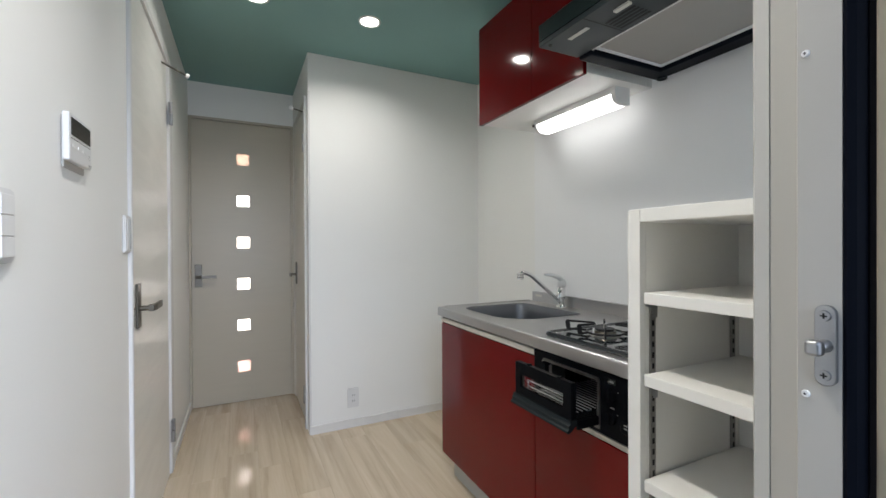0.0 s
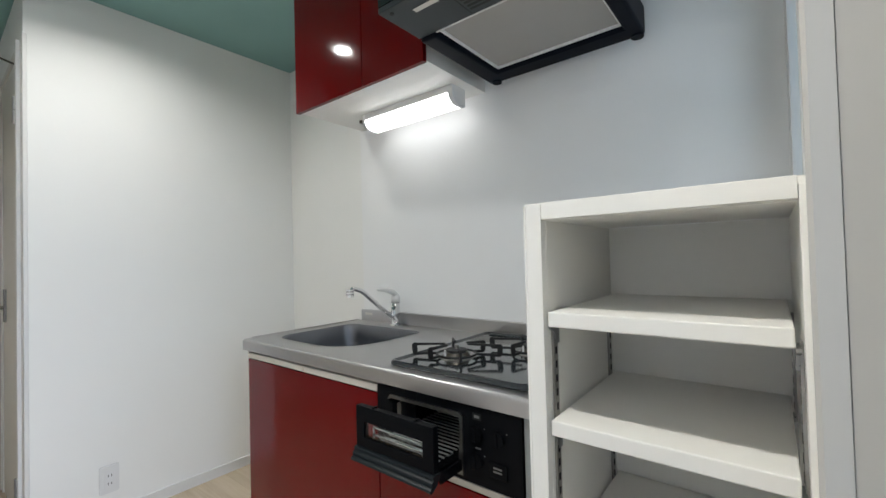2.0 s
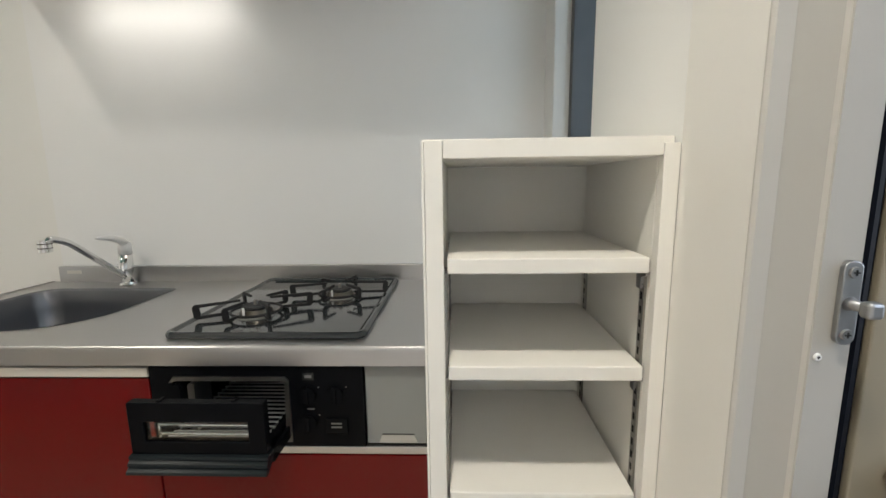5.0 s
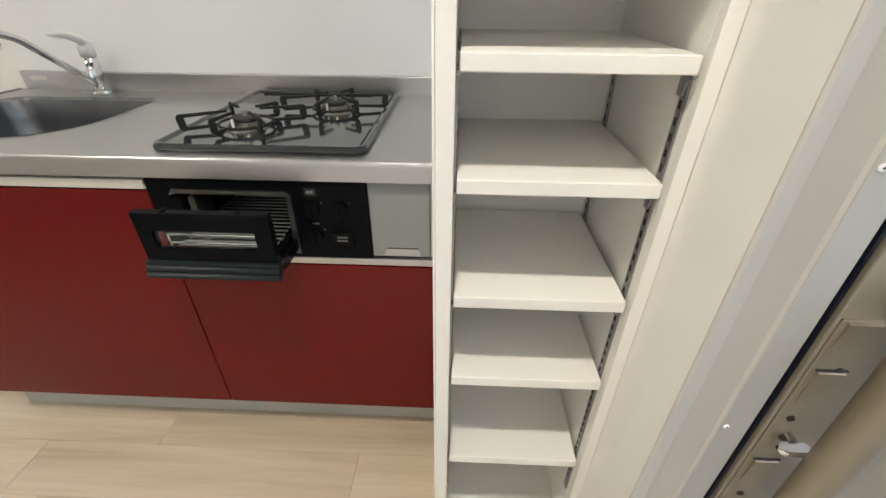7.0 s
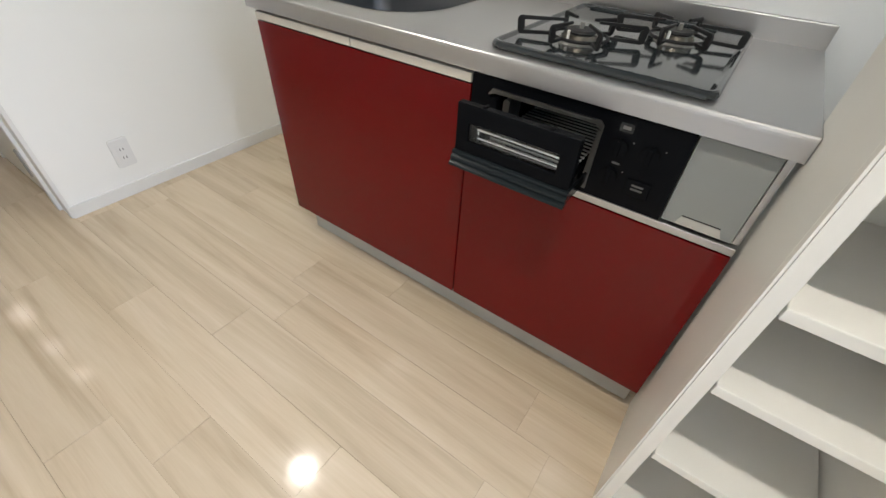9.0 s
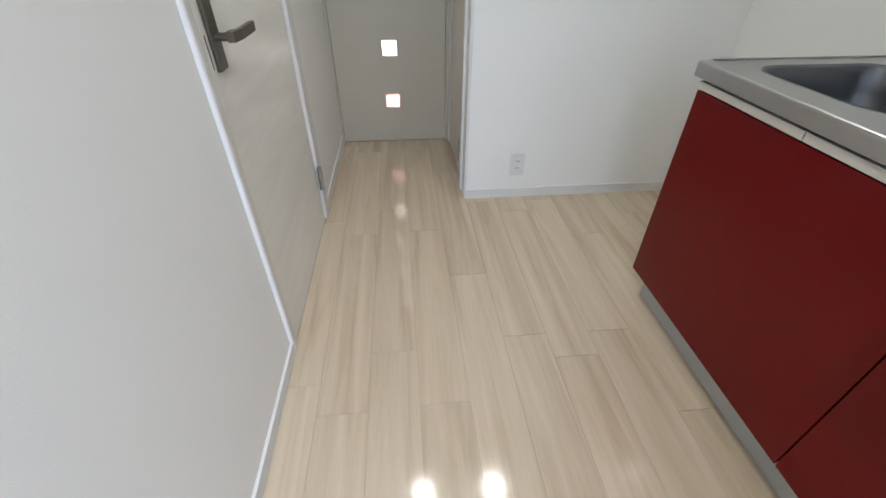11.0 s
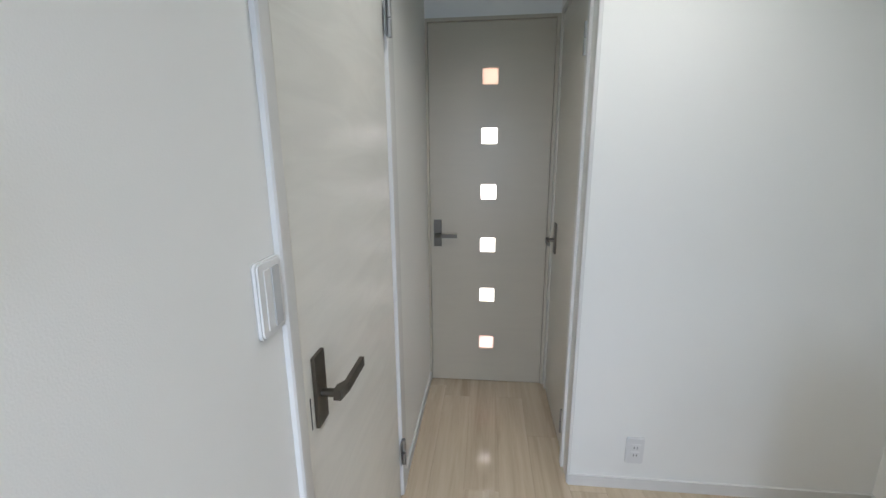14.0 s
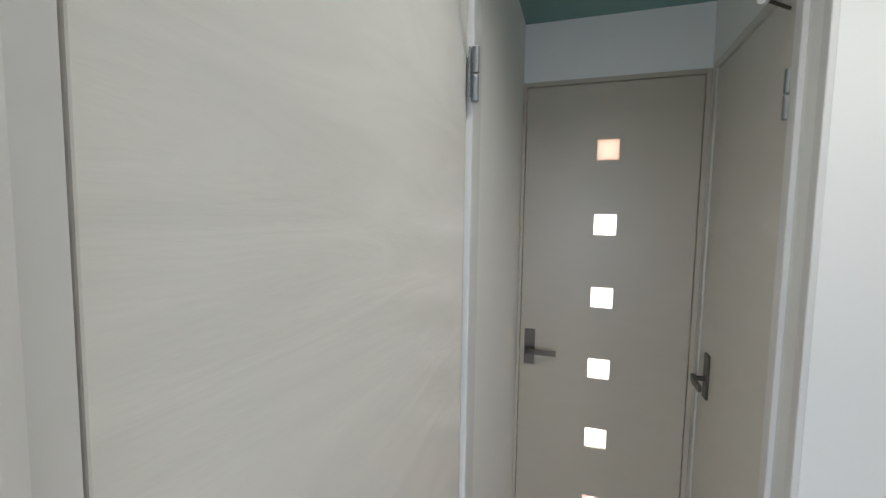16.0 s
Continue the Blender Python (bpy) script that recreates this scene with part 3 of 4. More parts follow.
# ---------------------------------------------------------------- kitchen unit
CX, CY0, CY1, CZ = 1.026, 0.884, 2.243, 0.858
FX = 1.037
base = thing("kitchen_base_unit", (1.33, 1.55, 0), "glossy red kitchen base unit with a grey plinth", "kitchen unit")
part("carcass", boxes([(FX + 0.02, 1.62, 2.185, 2.204, 0.128, 0.812), (FX + 0.02, 1.62, 0.895, 0.91, 0.128, 0.812), (FX + 0.02, 1.62, 0.91, 2.185, 0.128, 0.155),
                       (1.60, 1.62, 0.91, 2.185, 0.155, 0.62), (FX + 0.02, 1.6, 1.49, 1.515, 0.155, 0.62)]), CARCASS, base)
part("plinth", box(1.098, 1.12, 0.90, 2.205, 0.0, 0.125), KICK, base, "grey plinth board")
part("end_panel", box(FX + 0.0185, 1.62, 2.2045, 2.219, 0.128, 0.812, 0.001), CARCASS, base, "white end panel")
part("door", box(FX, FX + 0.018, 1.4825, 2.219, 0.128, 0.783, 0.0015), RED, base)
part("door", box(FX, FX + 0.018, 0.892, 1.4790, 0.128, 0.612, 0.0015), RED, base)
for a, b in ((1.482, 1.8415), (1.8445, 2.219)):
    part("handle_rail", box(FX - 0.002, FX + 0.016, a, b, 0.787, 0.808, 0.002), RAIL, base, "cream white grip rail")
part("lower_rail", box(FX - 0.001, FX + 0.018, 0.892, 1.4790, 0.616, 0.633, 0.002), STEEL, base, "pale metal rail")
part("door", box(FX + 0.004, FX + 0.02, 0.905, 1.030, 0.638, 0.811, 0.002), GREY, base, "grey plastic flap")
part("finger_grip", prism([(0.924, 0.641), (1.005, 0.641), (0.998, 0.658), (0.931, 0.658)], "x", FX + 0.0022, FX + 0.0045), KICK, base)
# thin dark strip drawing the shadow along the grip's upper edge
part("grip_shadow_line", box(FX + 0.0032, FX + 0.0046, 0.931, 0.998, 0.6582, 0.6605), SLOT, base, "dark shadow line over the finger grip")
part("side_filler", box(FX + 0.006, FX + 0.02, 0.893, 0.9035, 0.64, 0.811, 0.001), STEEL, base)

# steel worktop with the sink pressed into it
SX0, SX1, SY0, SY1 = 1.117, 1.500, 1.722, 2.160


def bowl_outline(inset, shrink=1.0):
    """The sink's outline: a sharp corner at the back beside the hob, a wide curve at its front and small ones at the far end."""
    u0, u1, v0, v1 = SX0 + inset, SX1 - inset, SY0 + inset, SY1 - inset
    out = []
    for su, sv, r, a0 in ((1, 1, 0.060, 0), (0, 1, 0.075, 90), (0, 0, 0.165, 180), (1, 0, 0.035, 270)):
        r *= shrink
        cu, cv = (u1 - r if su else u0 + r), (v1 - r if sv else v0 + r)
        for k in range(11):
            a = radians(a0 + 9 * k)
            out.append((cu + r * math.cos(a), cv + r * math.sin(a)))
    return out


def ring(bm, pts, z):
    return [bm.verts.new((x, y, z)) for x, y in pts]


def worktop():
    bm = bmesh.new()
    hole = ring(bm, bowl_outline(0.0), CZ)
    o = rounded(CX + 0.0075, 1.603, CY0, CY1 - 0.0075, 0.002, 1)
    outer = ring(bm, o, CZ)
    es = [bm.edges.new((l[k], l[(k + 1) % len(l)])) for l in (hole, outer) for k in range(len(l))]
    bmesh.ops.triangle_fill(bm, use_beauty=True, edges=es)
    inside = [f for f in bm.faces if SX0 + 0.004 < f.calc_center_median().x < SX1 - 0.004 and SY0 + 0.004 < f.calc_center_median().y < SY1 - 0.004
              and all(SX0 - 0.001 < v.co.x < SX1 + 0.001 and SY0 - 0.001 < v.co.y < SY1 + 0.001 for v in f.verts)]
    bmesh.ops.delete(bm, geom=inside, context="FACES_ONLY")
    prev = outer
    for grow, z in ((0.003, CZ - 0.0007), (0.0055, CZ - 0.0028), (0.007, CZ - 0.0065), (0.0075, CZ - 0.011), (0.0075, CZ - 0.041)):
        pts = rounded(CX + 0.0075 - grow, 1.603, CY0, CY1 - 0.0075 + grow, 0.002, 1)
        nxt = ring(bm, pts, z)
        for k in range(len(nxt)):
            bm.faces.new((prev[k], prev[(k + 1) % len(nxt)], nxt[(k + 1) % len(nxt)], nxt[k]))
        prev = nxt
    return bm


def sink():
    bm = bmesh.new()
    prev = None
    for inset, dz, r in ((-0.004, 0.001, 1.03), (0.0, 0.0005, 1.0), (0.004, -0.006, 0.98), (0.010, -0.06, 0.95), (0.02, -0.13, 0.90), (0.04, -0.155, 0.80), (0.10, -0.163, 0.45)):
        nxt = ring(bm, bowl_outline(inset, r), CZ + dz)
        if prev:
            for k in range(len(nxt)):
                bm.faces.new((prev[k], prev[(k + 1) % len(nxt)], nxt[(k + 1) % len(nxt)], nxt[k]))
        prev = nxt
    bm.faces.new(prev)
    bmesh.ops.recalc_face_normals(bm, faces=bm.faces)
    for f in bm.faces:
        f.normal_flip()
    return bm


top = thing("worktop", (1.3, 1.55, 0.815), "brushed stainless steel worktop with a pressed sink", "worktop")
part("top_sheet", worktop(), STEEL, top)
part("sink_bowl", sink(), BOWL, top, "grey steel sink bowl with rounded corners", True)
part("drain", rod((1.30, 1.93, CZ - 0.1625), (1.30, 1.93, CZ - 0.159), 0.05, sides=28), STEEL, top)
soft_edges(part("upstand", box(1.603, 1.6215, CY0, 2.213, CZ - 0.03, 0.911), STEEL, top), 0.003)
part("end_lip", box(1.06, 1.60, CY1 - 0.016, CY1 - 0.008, CZ + 0.0005, CZ + 0.004, 0.0015), STEEL, top)
part("maker_badge", box(1.6015, 1.6032, 2.132, 2.182, 0.886, 0.897), LABEL, top, "small pale badge")

# mixer tap
tap = thing("mixer_tap", (1.572, 1.945, CZ), "chrome single-lever mixer tap on the worktop", "tap")
TX, TY = 1.572, 1.945
part("tap_base", rod((TX, TY, CZ), (TX, TY, CZ + 0.007), 0.026, 0.023, 28), CHROME, tap)
part("tap_body", tube([(TX, TY, CZ + 0.007), (TX, TY, CZ + 0.045), (TX + 0.002, TY - 0.001, CZ + 0.100)], [0.0205, 0.0205, 0.0195], 28), CHROME, tap, smooth=True)
part("spout", tube(bend([(TX, TY + 0.002, CZ + 0.022), (1.405, 1.973, CZ + 0.166), (1.362, 1.982, CZ + 0.180), (1.352, 1.984, CZ + 0.158)], 0.035), 0.0098, 18), CHROME, tap, smooth=True)
part("spout_tip", rod((1.351, 1.984, CZ + 0.144), (1.351, 1.984, CZ + 0.176), 0.0155, 0.0150, 20), CHROME, tap)
for dz in (0.154, 0.166):
    part("tip_band", rod((1.351, 1.984, CZ + dz), (1.351, 1.984, CZ + dz + 0.0022), 0.0161, sides=20), IRON, tap)
part("lever_cap", tube([(TX + 0.002, TY - 0.001, CZ + 0.101), (TX + 0.003, TY - 0.001, CZ + 0.122), (TX + 0.004, TY - 0.002, CZ + 0.137), (TX + 0.005, TY - 0.002, CZ + 0.144)], [0.0205, 0.0205, 0.0175, 0.008], 24), PLASTIC, tap, "white lever cap", True)
part("lever", tube([(TX + 0.006, TY - 0.002, CZ + 0.132), (TX - 0.020, TY - 0.008, CZ + 0.150), (TX - 0.070, TY - 0.017, CZ + 0.164), (TX - 0.132, TY - 0.030, CZ + 0.170)], [0.0135, 0.0125, 0.0095, 0.0045], 14), PLASTIC, tap, "white lever", True)

# built-in gas hob
hob = thing("gas_hob", (1.325, 1.244, CZ), "charcoal glass gas hob with two burners", "hob")
HX0, HX1, HY0, HY1 = 1.063, 1.586, 1.031, 1.468


def plate():
    bm = bmesh.new()
    prev = None
    for inset, dz in ((0.002, 0.0005), (0.0, 0.004), (0.0005, 0.0085), (0.003, 0.0125), (0.007, 0.0145), (0.011, 0.0142), (0.015, 0.0118), (0.019, 0.0095)):
        nxt = ring(bm, rounded(HX0 + inset, HX1 - inset, HY0 + inset, HY1 - inset, 0.026 - inset, 5), CZ + dz)
        if prev:
            for k in range(len(nxt)):
                bm.faces.new((prev[k], prev[(k + 1) % len(nxt)], nxt[(k + 1) % len(nxt)], nxt[k]))
        else:
            bm.faces.new(nxt)
        prev = nxt
    bm.faces.new(prev)
    bmesh.ops.recalc_face_normals(bm, faces=bm.faces)
    return bm


part("glass_plate", plate(), GLASSTOP, hob)
part("exhaust_grille", boxes([(1.544, 1.562, 1.11, 1.43, CZ + 0.0096, CZ + 0.0125)] + [(1.545 + 0.0055 * k, 1.548 + 0.0055 * k, 1.11, 1.43, CZ + 0.0126, CZ + 0.0142) for k in range(3)]), SLATESTRIP, hob, "slotted dark exhaust grille")
HZ = CZ + 0.0097


def burner(cx, cy, r, turns):
    b = part("burner", rod((cx, cy, HZ), (cx, cy, HZ + 0.004), r * 1.22, r * 1.10, 36), BURNER, hob, "steel burner ring")
    part("burner_base", rod((cx, cy, HZ + 0.004), (cx, cy, HZ + 0.017), r * 0.98, r * 0.84, 36), NICKEL, b)
    part("burner_head", rod((cx, cy, HZ + 0.017), (cx, cy, HZ + 0.0205), r * 0.72, r * 0.72, 32), IRON, b)
    part("burner_cap", rod((cx, cy, HZ + 0.0207), (cx, cy, HZ + 0.0245), r * 0.80, r * 0.72, 32), IRON, b)
    part("sensor", rod((cx, cy, HZ + 0.0245), (cx, cy, HZ + 0.037), 0.0052, 0.0045, 14), BURNER, b)
    part("igniter", rod((cx - r * 0.95, cy + 0.012, HZ + 0.006), (cx - r * 0.95, cy + 0.012, HZ + 0.026), 0.003, sides=8), PLASTIC, b)
    tv = part("trivet", tube([(cx + 0.057 * math.cos(a), cy + 0.057 * math.sin(a), HZ + 0.011) for a in [2 * math.pi * k / 40 for k in range(41)]], 0.0034, 8), IRON, hob, "black cast iron trivet")
    for k, turned in enumerate(turns):
        a = radians(turned)
        reach = 0.128 if k in (0, 3) else 0.090
        u = Vector((math.cos(a), math.sin(a), 0))
        c = Vector((cx, cy, HZ))
        up = Vector((0, 0, 1))
        path = bend([c + u * 0.033 + up * 0.039, c + u * (reach - 0.001) + up * 0.036, c + u * (reach - 0.004) + up * 0.0085, c + u * 0.057 + up * 0.011], 0.006, 4)
        bm = bmesh.new()
        side = Vector((-u.y, u.x, 0))
        prev = None
        for i, p in enumerate(path):
            d = (path[min(i + 1, len(path) - 1)] - path[max(i - 1, 0)]).normalized()
            tall = 0.0024 + 0.0012 * min(1.0, max(0.0, ((p - c).dot(u) - 0.033) / 0.05)) + 0.0040 * abs(d.z)
            n = d.cross(side) * tall
            wide = side * 0.0030
            quad = [bm.verts.new(p + v) for v in (-wide - n, wide - n, wide + n * 0.7, wide * 0.6 + n, -wide * 0.6 + n, -wide + n * 0.7)]
            if prev:
                for j in range(6):
                    bm.faces.new((prev[j], prev[(j + 1) % 6], quad[(j + 1) % 6], quad[j]))
            else:
                bm.faces.new(quad[::-1])
            prev = quad
        bm.faces.new(prev)
        bmesh.ops.recalc_face_normals(bm, faces=bm.faces)
        part("arm", bm, IRON, tv)


burner(1.206, 1.328, 0.040, (116, 160, 224, 296, 332, 44))
burner(1.366, 1.167, 0.038, (102, 168, 230, 280, 344, 48))

# grill under the hob, its drawer pulled out
gr = thing("grill", (1.3, 1.25, 0.632), "black gas grill with its drawer pulled open", "grill")
GX, GY0, GY1, GZ0, GZ1 = 1.032, 1.032, 1.476, 0.637, 0.812
OY0, OY1, OZ0, OZ1 = 1.190, 1.430, 0.652, 0.788
part("fascia", sheet("x", (GY0, OY0, OY1, GY1), (GZ0, OZ0, OZ1, GZ1), {(1, 1)}, GX, GX + 0.018), BLACK, gr)
def opening_frame():
    """A pressed metal frame round the grill opening: a bar over the top with cut corners, a broad right post with a foot and a thin left post."""
    bm = bmesh.new()
    prism([(OY1 + 0.004, OZ1 - 0.010), (OY1 - 0.006, OZ1 + 0.004), (OY0 + 0.002, OZ1 + 0.004), (OY0 - 0.006, OZ1 - 0.004), (OY0 - 0.006, OZ1 - 0.016), (OY0 + 0.010, OZ1 - 0.005), (OY1 - 0.012, OZ1 - 0.005)], "x", GX - 0.004, GX + 0.004, bm)
    prism([(OY0 - 0.006, OZ1 - 0.0162), (OY0 - 0.006, OZ0 - 0.004), (OY0 + 0.030, OZ0 - 0.004), (OY0 + 0.034, OZ0 + 0.006), (OY0 + 0.006, OZ0 + 0.010), (OY0 + 0.003, OZ1 - 0.012)], "x", GX - 0.004, GX + 0.004, bm)
    return bm


part("opening_frame", opening_frame(), RIM, gr, "grey pressed metal frame of the grill opening")
part("side_post", prism(rounded(OY1 - 0.050, OY1 - 0.036, OZ0 + 0.02, OZ1 - 0.010, 0.005), "x", GX - 0.006, GX + 0.05), RIM, gr, "grey inner runner")
part("side_bulb", prism(rounded(OY1 - 0.022, OY1 - 0.002, OZ1 - 0.062, OZ1 - 0.012, 0.009), "x", GX - 0.010, GX + 0.01), BLACK, gr, "rounded black stop")
part("cavity", boxes([(GX + 0.018, 1.36, OY0 - 0.01, OY0, OZ0 - 0.01, OZ1 + 0.01), (GX + 0.018, 1.36, OY1, OY1 + 0.01, OZ0 - 0.01, OZ1 + 0.01),
                      (GX + 0.018, 1.36, OY0, OY1, OZ0 - 0.01, OZ0), (GX + 0.018, 1.36, OY0, OY1, OZ1, OZ1 + 0.01), (1.35, 1.36, OY0, OY1, OZ0, OZ1)]), BLACK, gr)
part("pan", boxes([(0.965, 1.33, 1.205, 1.405, 0.662, 0.665), (0.965, 1.33, 1.202, 1.205, 0.662, 0.683), (0.965, 1.33, 1.405, 1.408, 0.662, 0.683)]), BLACK, gr, "black drip pan")
for k in range(21):
    x = 0.972 + 0.0165 * k
    part("rack_wire", rod((x, 1.208, 0.698), (x, 1.402, 0.698), 0.0019, sides=8), ZINC, gr)
for y in (1.21, 1.40):
    part("rack_rail", rod((0.95, y, 0.6945), (1.32, y, 0.6945), 0.0028, sides=8), CHROME, gr)
for y in (1.19, 1.418):
    part("slide", box(0.95, 1.34, y - 0.003, y + 0.003, 0.660, 0.684), BLACK, gr)
for z in (0.716, 0.734):
    part("front_rail", rod((0.953, 1.21, z), (0.953, 1.405, z), 0.0026, sides=8), CHROME, gr)
for y in (1.212, 1.403):
    part("rail_post", rod((0.953, y, 0.694), (0.953, y, 0.736), 0.0024, sides=8), CHROME, gr)
GD0, GD1 = 1.189, 1.443
gd = part("drawer_front", sheet("x", (GD0, GD0 + 0.032, GD1 - 0.028, GD1), (0.690, 0.714, 0.753, 0.790), {(1, 1)}, 0.928, 0.947), BLACK, gr, "black drawer front with a glass slot")
soft_edges(gd, 0.0015)
part("window_glass", box(0.932, 0.936, GD0 + 0.032, GD1 - 0.028, 0.714, 0.753), GRILL_GLASS, gd)
part("drawer_grip", prism([(0.928, 0.6895), (0.922, 0.6885), (0.920, 0.684), (0.924, 0.682), (0.917, 0.677), (0.915, 0.672), (0.920, 0.670), (0.911, 0.664), (0.910, 0.659), (0.915, 0.656), (0.922, 0.658), (0.944, 0.674), (0.947, 0.6895)], "y", GD0 - 0.004, GD1 + 0.002), GRIP, gd, "dark slanted grip")
for y in (GD0 + 0.055, GD1 - 0.06):
    part("top_clip", box(0.934, 0.950, y, y + 0.007, 0.7903, 0.7925, 0.001), BLACK, gd)
for ky, kz in ((1.090, 0.754), (1.147, 0.753), (1.148, 0.692)):
    part("knob_ring", rod((GX - 0.0012, ky, kz), (GX + 0.0002, ky, kz), 0.0215, sides=32), BLACK, gr)
    kn = part("knob", rod((GX - 0.0013, ky, kz), (GX - 0.009, ky, kz), 0.0190, 0.0175, 32), BLACK, gr, "round black control knob")
    part("knob_grip", box(GX - 0.0135, GX - 0.0085, ky - 0.0048, ky + 0.0048, kz - 0.0165, kz + 0.0165, 0.002), BLACK, kn)
    part("knob_mark", box(GX - 0.0005, GX + 0.0005, ky - 0.024, ky - 0.0215, kz + 0.014, kz + 0.0165), INK, gr)
part("timer_button", box(GX - 0.006, GX, 1.066, 1.112, 0.668, 0.702, 0.002), BLACK, gr)
for k in range(2):
    part("printed_bar", box(GX - 0.0068, GX - 0.006, 1.078, 1.100, 0.690 - 0.008 * k, 0.6935 - 0.008 * k), INK, gr)
part("small_display", box(GX - 0.0012, GX, 1.132, 1.156, 0.784, 0.800), SCREEN, gr)
part("printed_bar", box(GX - 0.0015, GX - 0.001, 1.137, 1.151, 0.789, 0.795), INK, gr)
part("printed_bar", box(GX - 0.0008, GX - 0.0002, 1.135, 1.150, 0.719, 0.7225), INK, gr)

# ---------------------------------------------------------------- wall cabinet, under-cabinet lamp and hood
UX, UY0, UY1, UZ0, UZ1, UM = 1.250, 1.466, 2.195, 1.794, 2.293, 1.763
cab = thing("wall_cabinet", (1.45, 1.80, UZ0), "glossy red wall cabinet with a white underside", "cabinet")
part("carcass", box(UX + 0.02, 1.6215, UY0, UY1 - 0.002, UZ0 + 0.006, UZ1, 0.001), CARCASS, cab)
part("door", box(UX, UX + 0.0185, UM + 0.0015, UY1, UZ0, UZ1, 0.0012), RED, cab)
part("door", box(UX, UX + 0.0185, UY0, UM - 0.0015, UZ0, UZ1, 0.0012), RED, cab)
lamp = thing("under_cabinet_lamp", (1.505, 1.76, UZ0 - 0.068), "lit white fluorescent lamp under the wall cabinet", "lamp")
LX0, LX1, LY0, LY1 = 1.465, 1.545, 1.531, 1.998
prof = [(LX0, UZ0 - 0.020)] + [(LX0 + 0.040 * (1 - math.cos(radians(a))), UZ0 - 0.020 - 0.040 * math.sin(radians(a))) for a in (15, 30, 45, 60, 75, 90)] + [(LX1, UZ0 - 0.060), (LX1, UZ0 - 0.020)]
part("housing", box(LX0, LX1, LY0, LY1, UZ0 - 0.0195, UZ0 + 0.0055, 0.001), PLASTIC, lamp, "white lamp housing")
part("back_lip", box(LX1 + 0.0005, LX1 + 0.004, LY0, LY1, UZ0 - 0.038, UZ0 - 0.0005), PLASTIC, lamp, "opaque white back lip")
soft_edges(part("diffuser", prism(prof, "y", LY0, LY1), TUBE, lamp, "glowing white diffuser"), 0.004, 3)
cap = [(LX0 - 0.002, UZ0 + 0.0055)] + [(u - 0.002 if u < LX0 + 0.02 else u + 0.001, v - 0.001) for u, v in prof[:-1]] + [(LX1 + 0.001, UZ0 + 0.0055)]
for a, b in ((LY0 - 0.022, LY0 - 0.0002), (LY1 + 0.0002, LY1 + 0.014)):
    soft_edges(part("end_cap", prism(cap, "y", a, b), PLASTIC, lamp, "white end cap"), 0.002)
part("cabinet_clip", box(1.50, 1.53, 2.06, 2.075, UZ0 - 0.008, UZ0 + 0.005, 0.001), NICKEL, cab)

hd = thing("range_hood", (1.3, 1.13, 1.79), "dark slanted range hood over the hob", "range hood")
H0, H1, HF, HB, FB, HS, HZ0 = 0.872, 1.398, 0.990, 1.88, 1.560, 1.157, 1.792
part("hood_body", prism([(HF, HZ0 + 0.026), (HF, HZ0 + 0.078), (1.19, 2.04), (1.30, CEIL - 0.002), (1.46, CEIL - 0.002), (1.46, HB), (HS, HB), (HS, HZ0 + 0.026)], "y", H0 + 0.004, H1 - 0.004), HOOD, hd)
part("rear_duct", box(1.4605, 1.6215, H0 + 0.12, H1 - 0.02, HB + 0.01, CEIL - 0.002), HOOD, hd)
part("control_strip", box(HF + 0.002, HS, H0 + 0.004, H1 - 0.002, HZ0 + 0.010, HZ0 + 0.0255, 0.002), SLATESTRIP, hd, "slate control strip")
bar = bmesh.new()
prism([(HS + 0.001, H1 - 0.062), (HS + 0.001, H1 - 0.002), (FB, H1), (FB, H0), (HS + 0.001, H0), (HS + 0.001, H0 + 0.044), (FB - 0.074, H0 + 0.044), (FB - 0.074, H1 - 0.070)], "z", HZ0, HB - 0.001, bar)
soft_edges(part("filter_frame", bar, RUBBER, hd, "thick navy black filter frame"), 0.009, 3)
part("filter_edge", boxes([(HS + 0.0015, HS + 0.0065, H0 + 0.045, H1 - 0.063, HZ0 + 0.010, HZ0 + 0.033), (FB - 0.079, FB - 0.0745, H0 + 0.045, H1 - 0.0705, HZ0 + 0.012, HZ0 + 0.033),
                           (HS + 0.0065, FB - 0.079, H1 - 0.0755, H1 - 0.071, HZ0 + 0.012, HZ0 + 0.033), (HS + 0.0065, FB - 0.079, H0 + 0.0445, H0 + 0.050, HZ0 + 0.012, HZ0 + 0.033)]), PLASTIC, hd, "pale filter edging")
part("filter", box(HS + 0.0065, FB - 0.079, H0 + 0.050, H1 - 0.0755, HZ0 + 0.020, HZ0 + 0.030), FILTER, hd, "grey filter cloth")
for y in (H0 + 0.02, H1 - 0.03):
    part("frame_clip", rod((FB - 0.012, y, HZ0 - 0.005), (FB - 0.012, y, HZ0 + 0.028), 0.018, sides=20), RUBBER, hd)
part("clip_label", box(FB + 0.0005, FB + 0.0015, H0 + 0.05, H0 + 0.075, HZ0 + 0.010, HZ0 + 0.030), LABEL, hd, "tiny pale label")
part("control_label", box(1.035, 1.050, 1.236, 1.312, HZ0 + 0.0088, HZ0 + 0.0099), LABEL, hd, "pale control label")
for k in range(5):
    part("vent_slot", box(1.068 + 0.015 * k, 1.075 + 0.015 * k, 1.098, 1.196, HZ0 + 0.0088, HZ0 + 0.0102), SLOT, hd)
part("switch_tab", box(1.036, 1.050, 1.090, 1.140, HZ0 + 0.004, HZ0 + 0.0101, 0.001), LABEL, hd, "pale switch tab")
part("strip_screw", rod((1.013, 1.366, HZ0 + 0.0075), (1.013, 1.366, HZ0 + 0.0102), 0.006, sides=14), SLOT, hd)
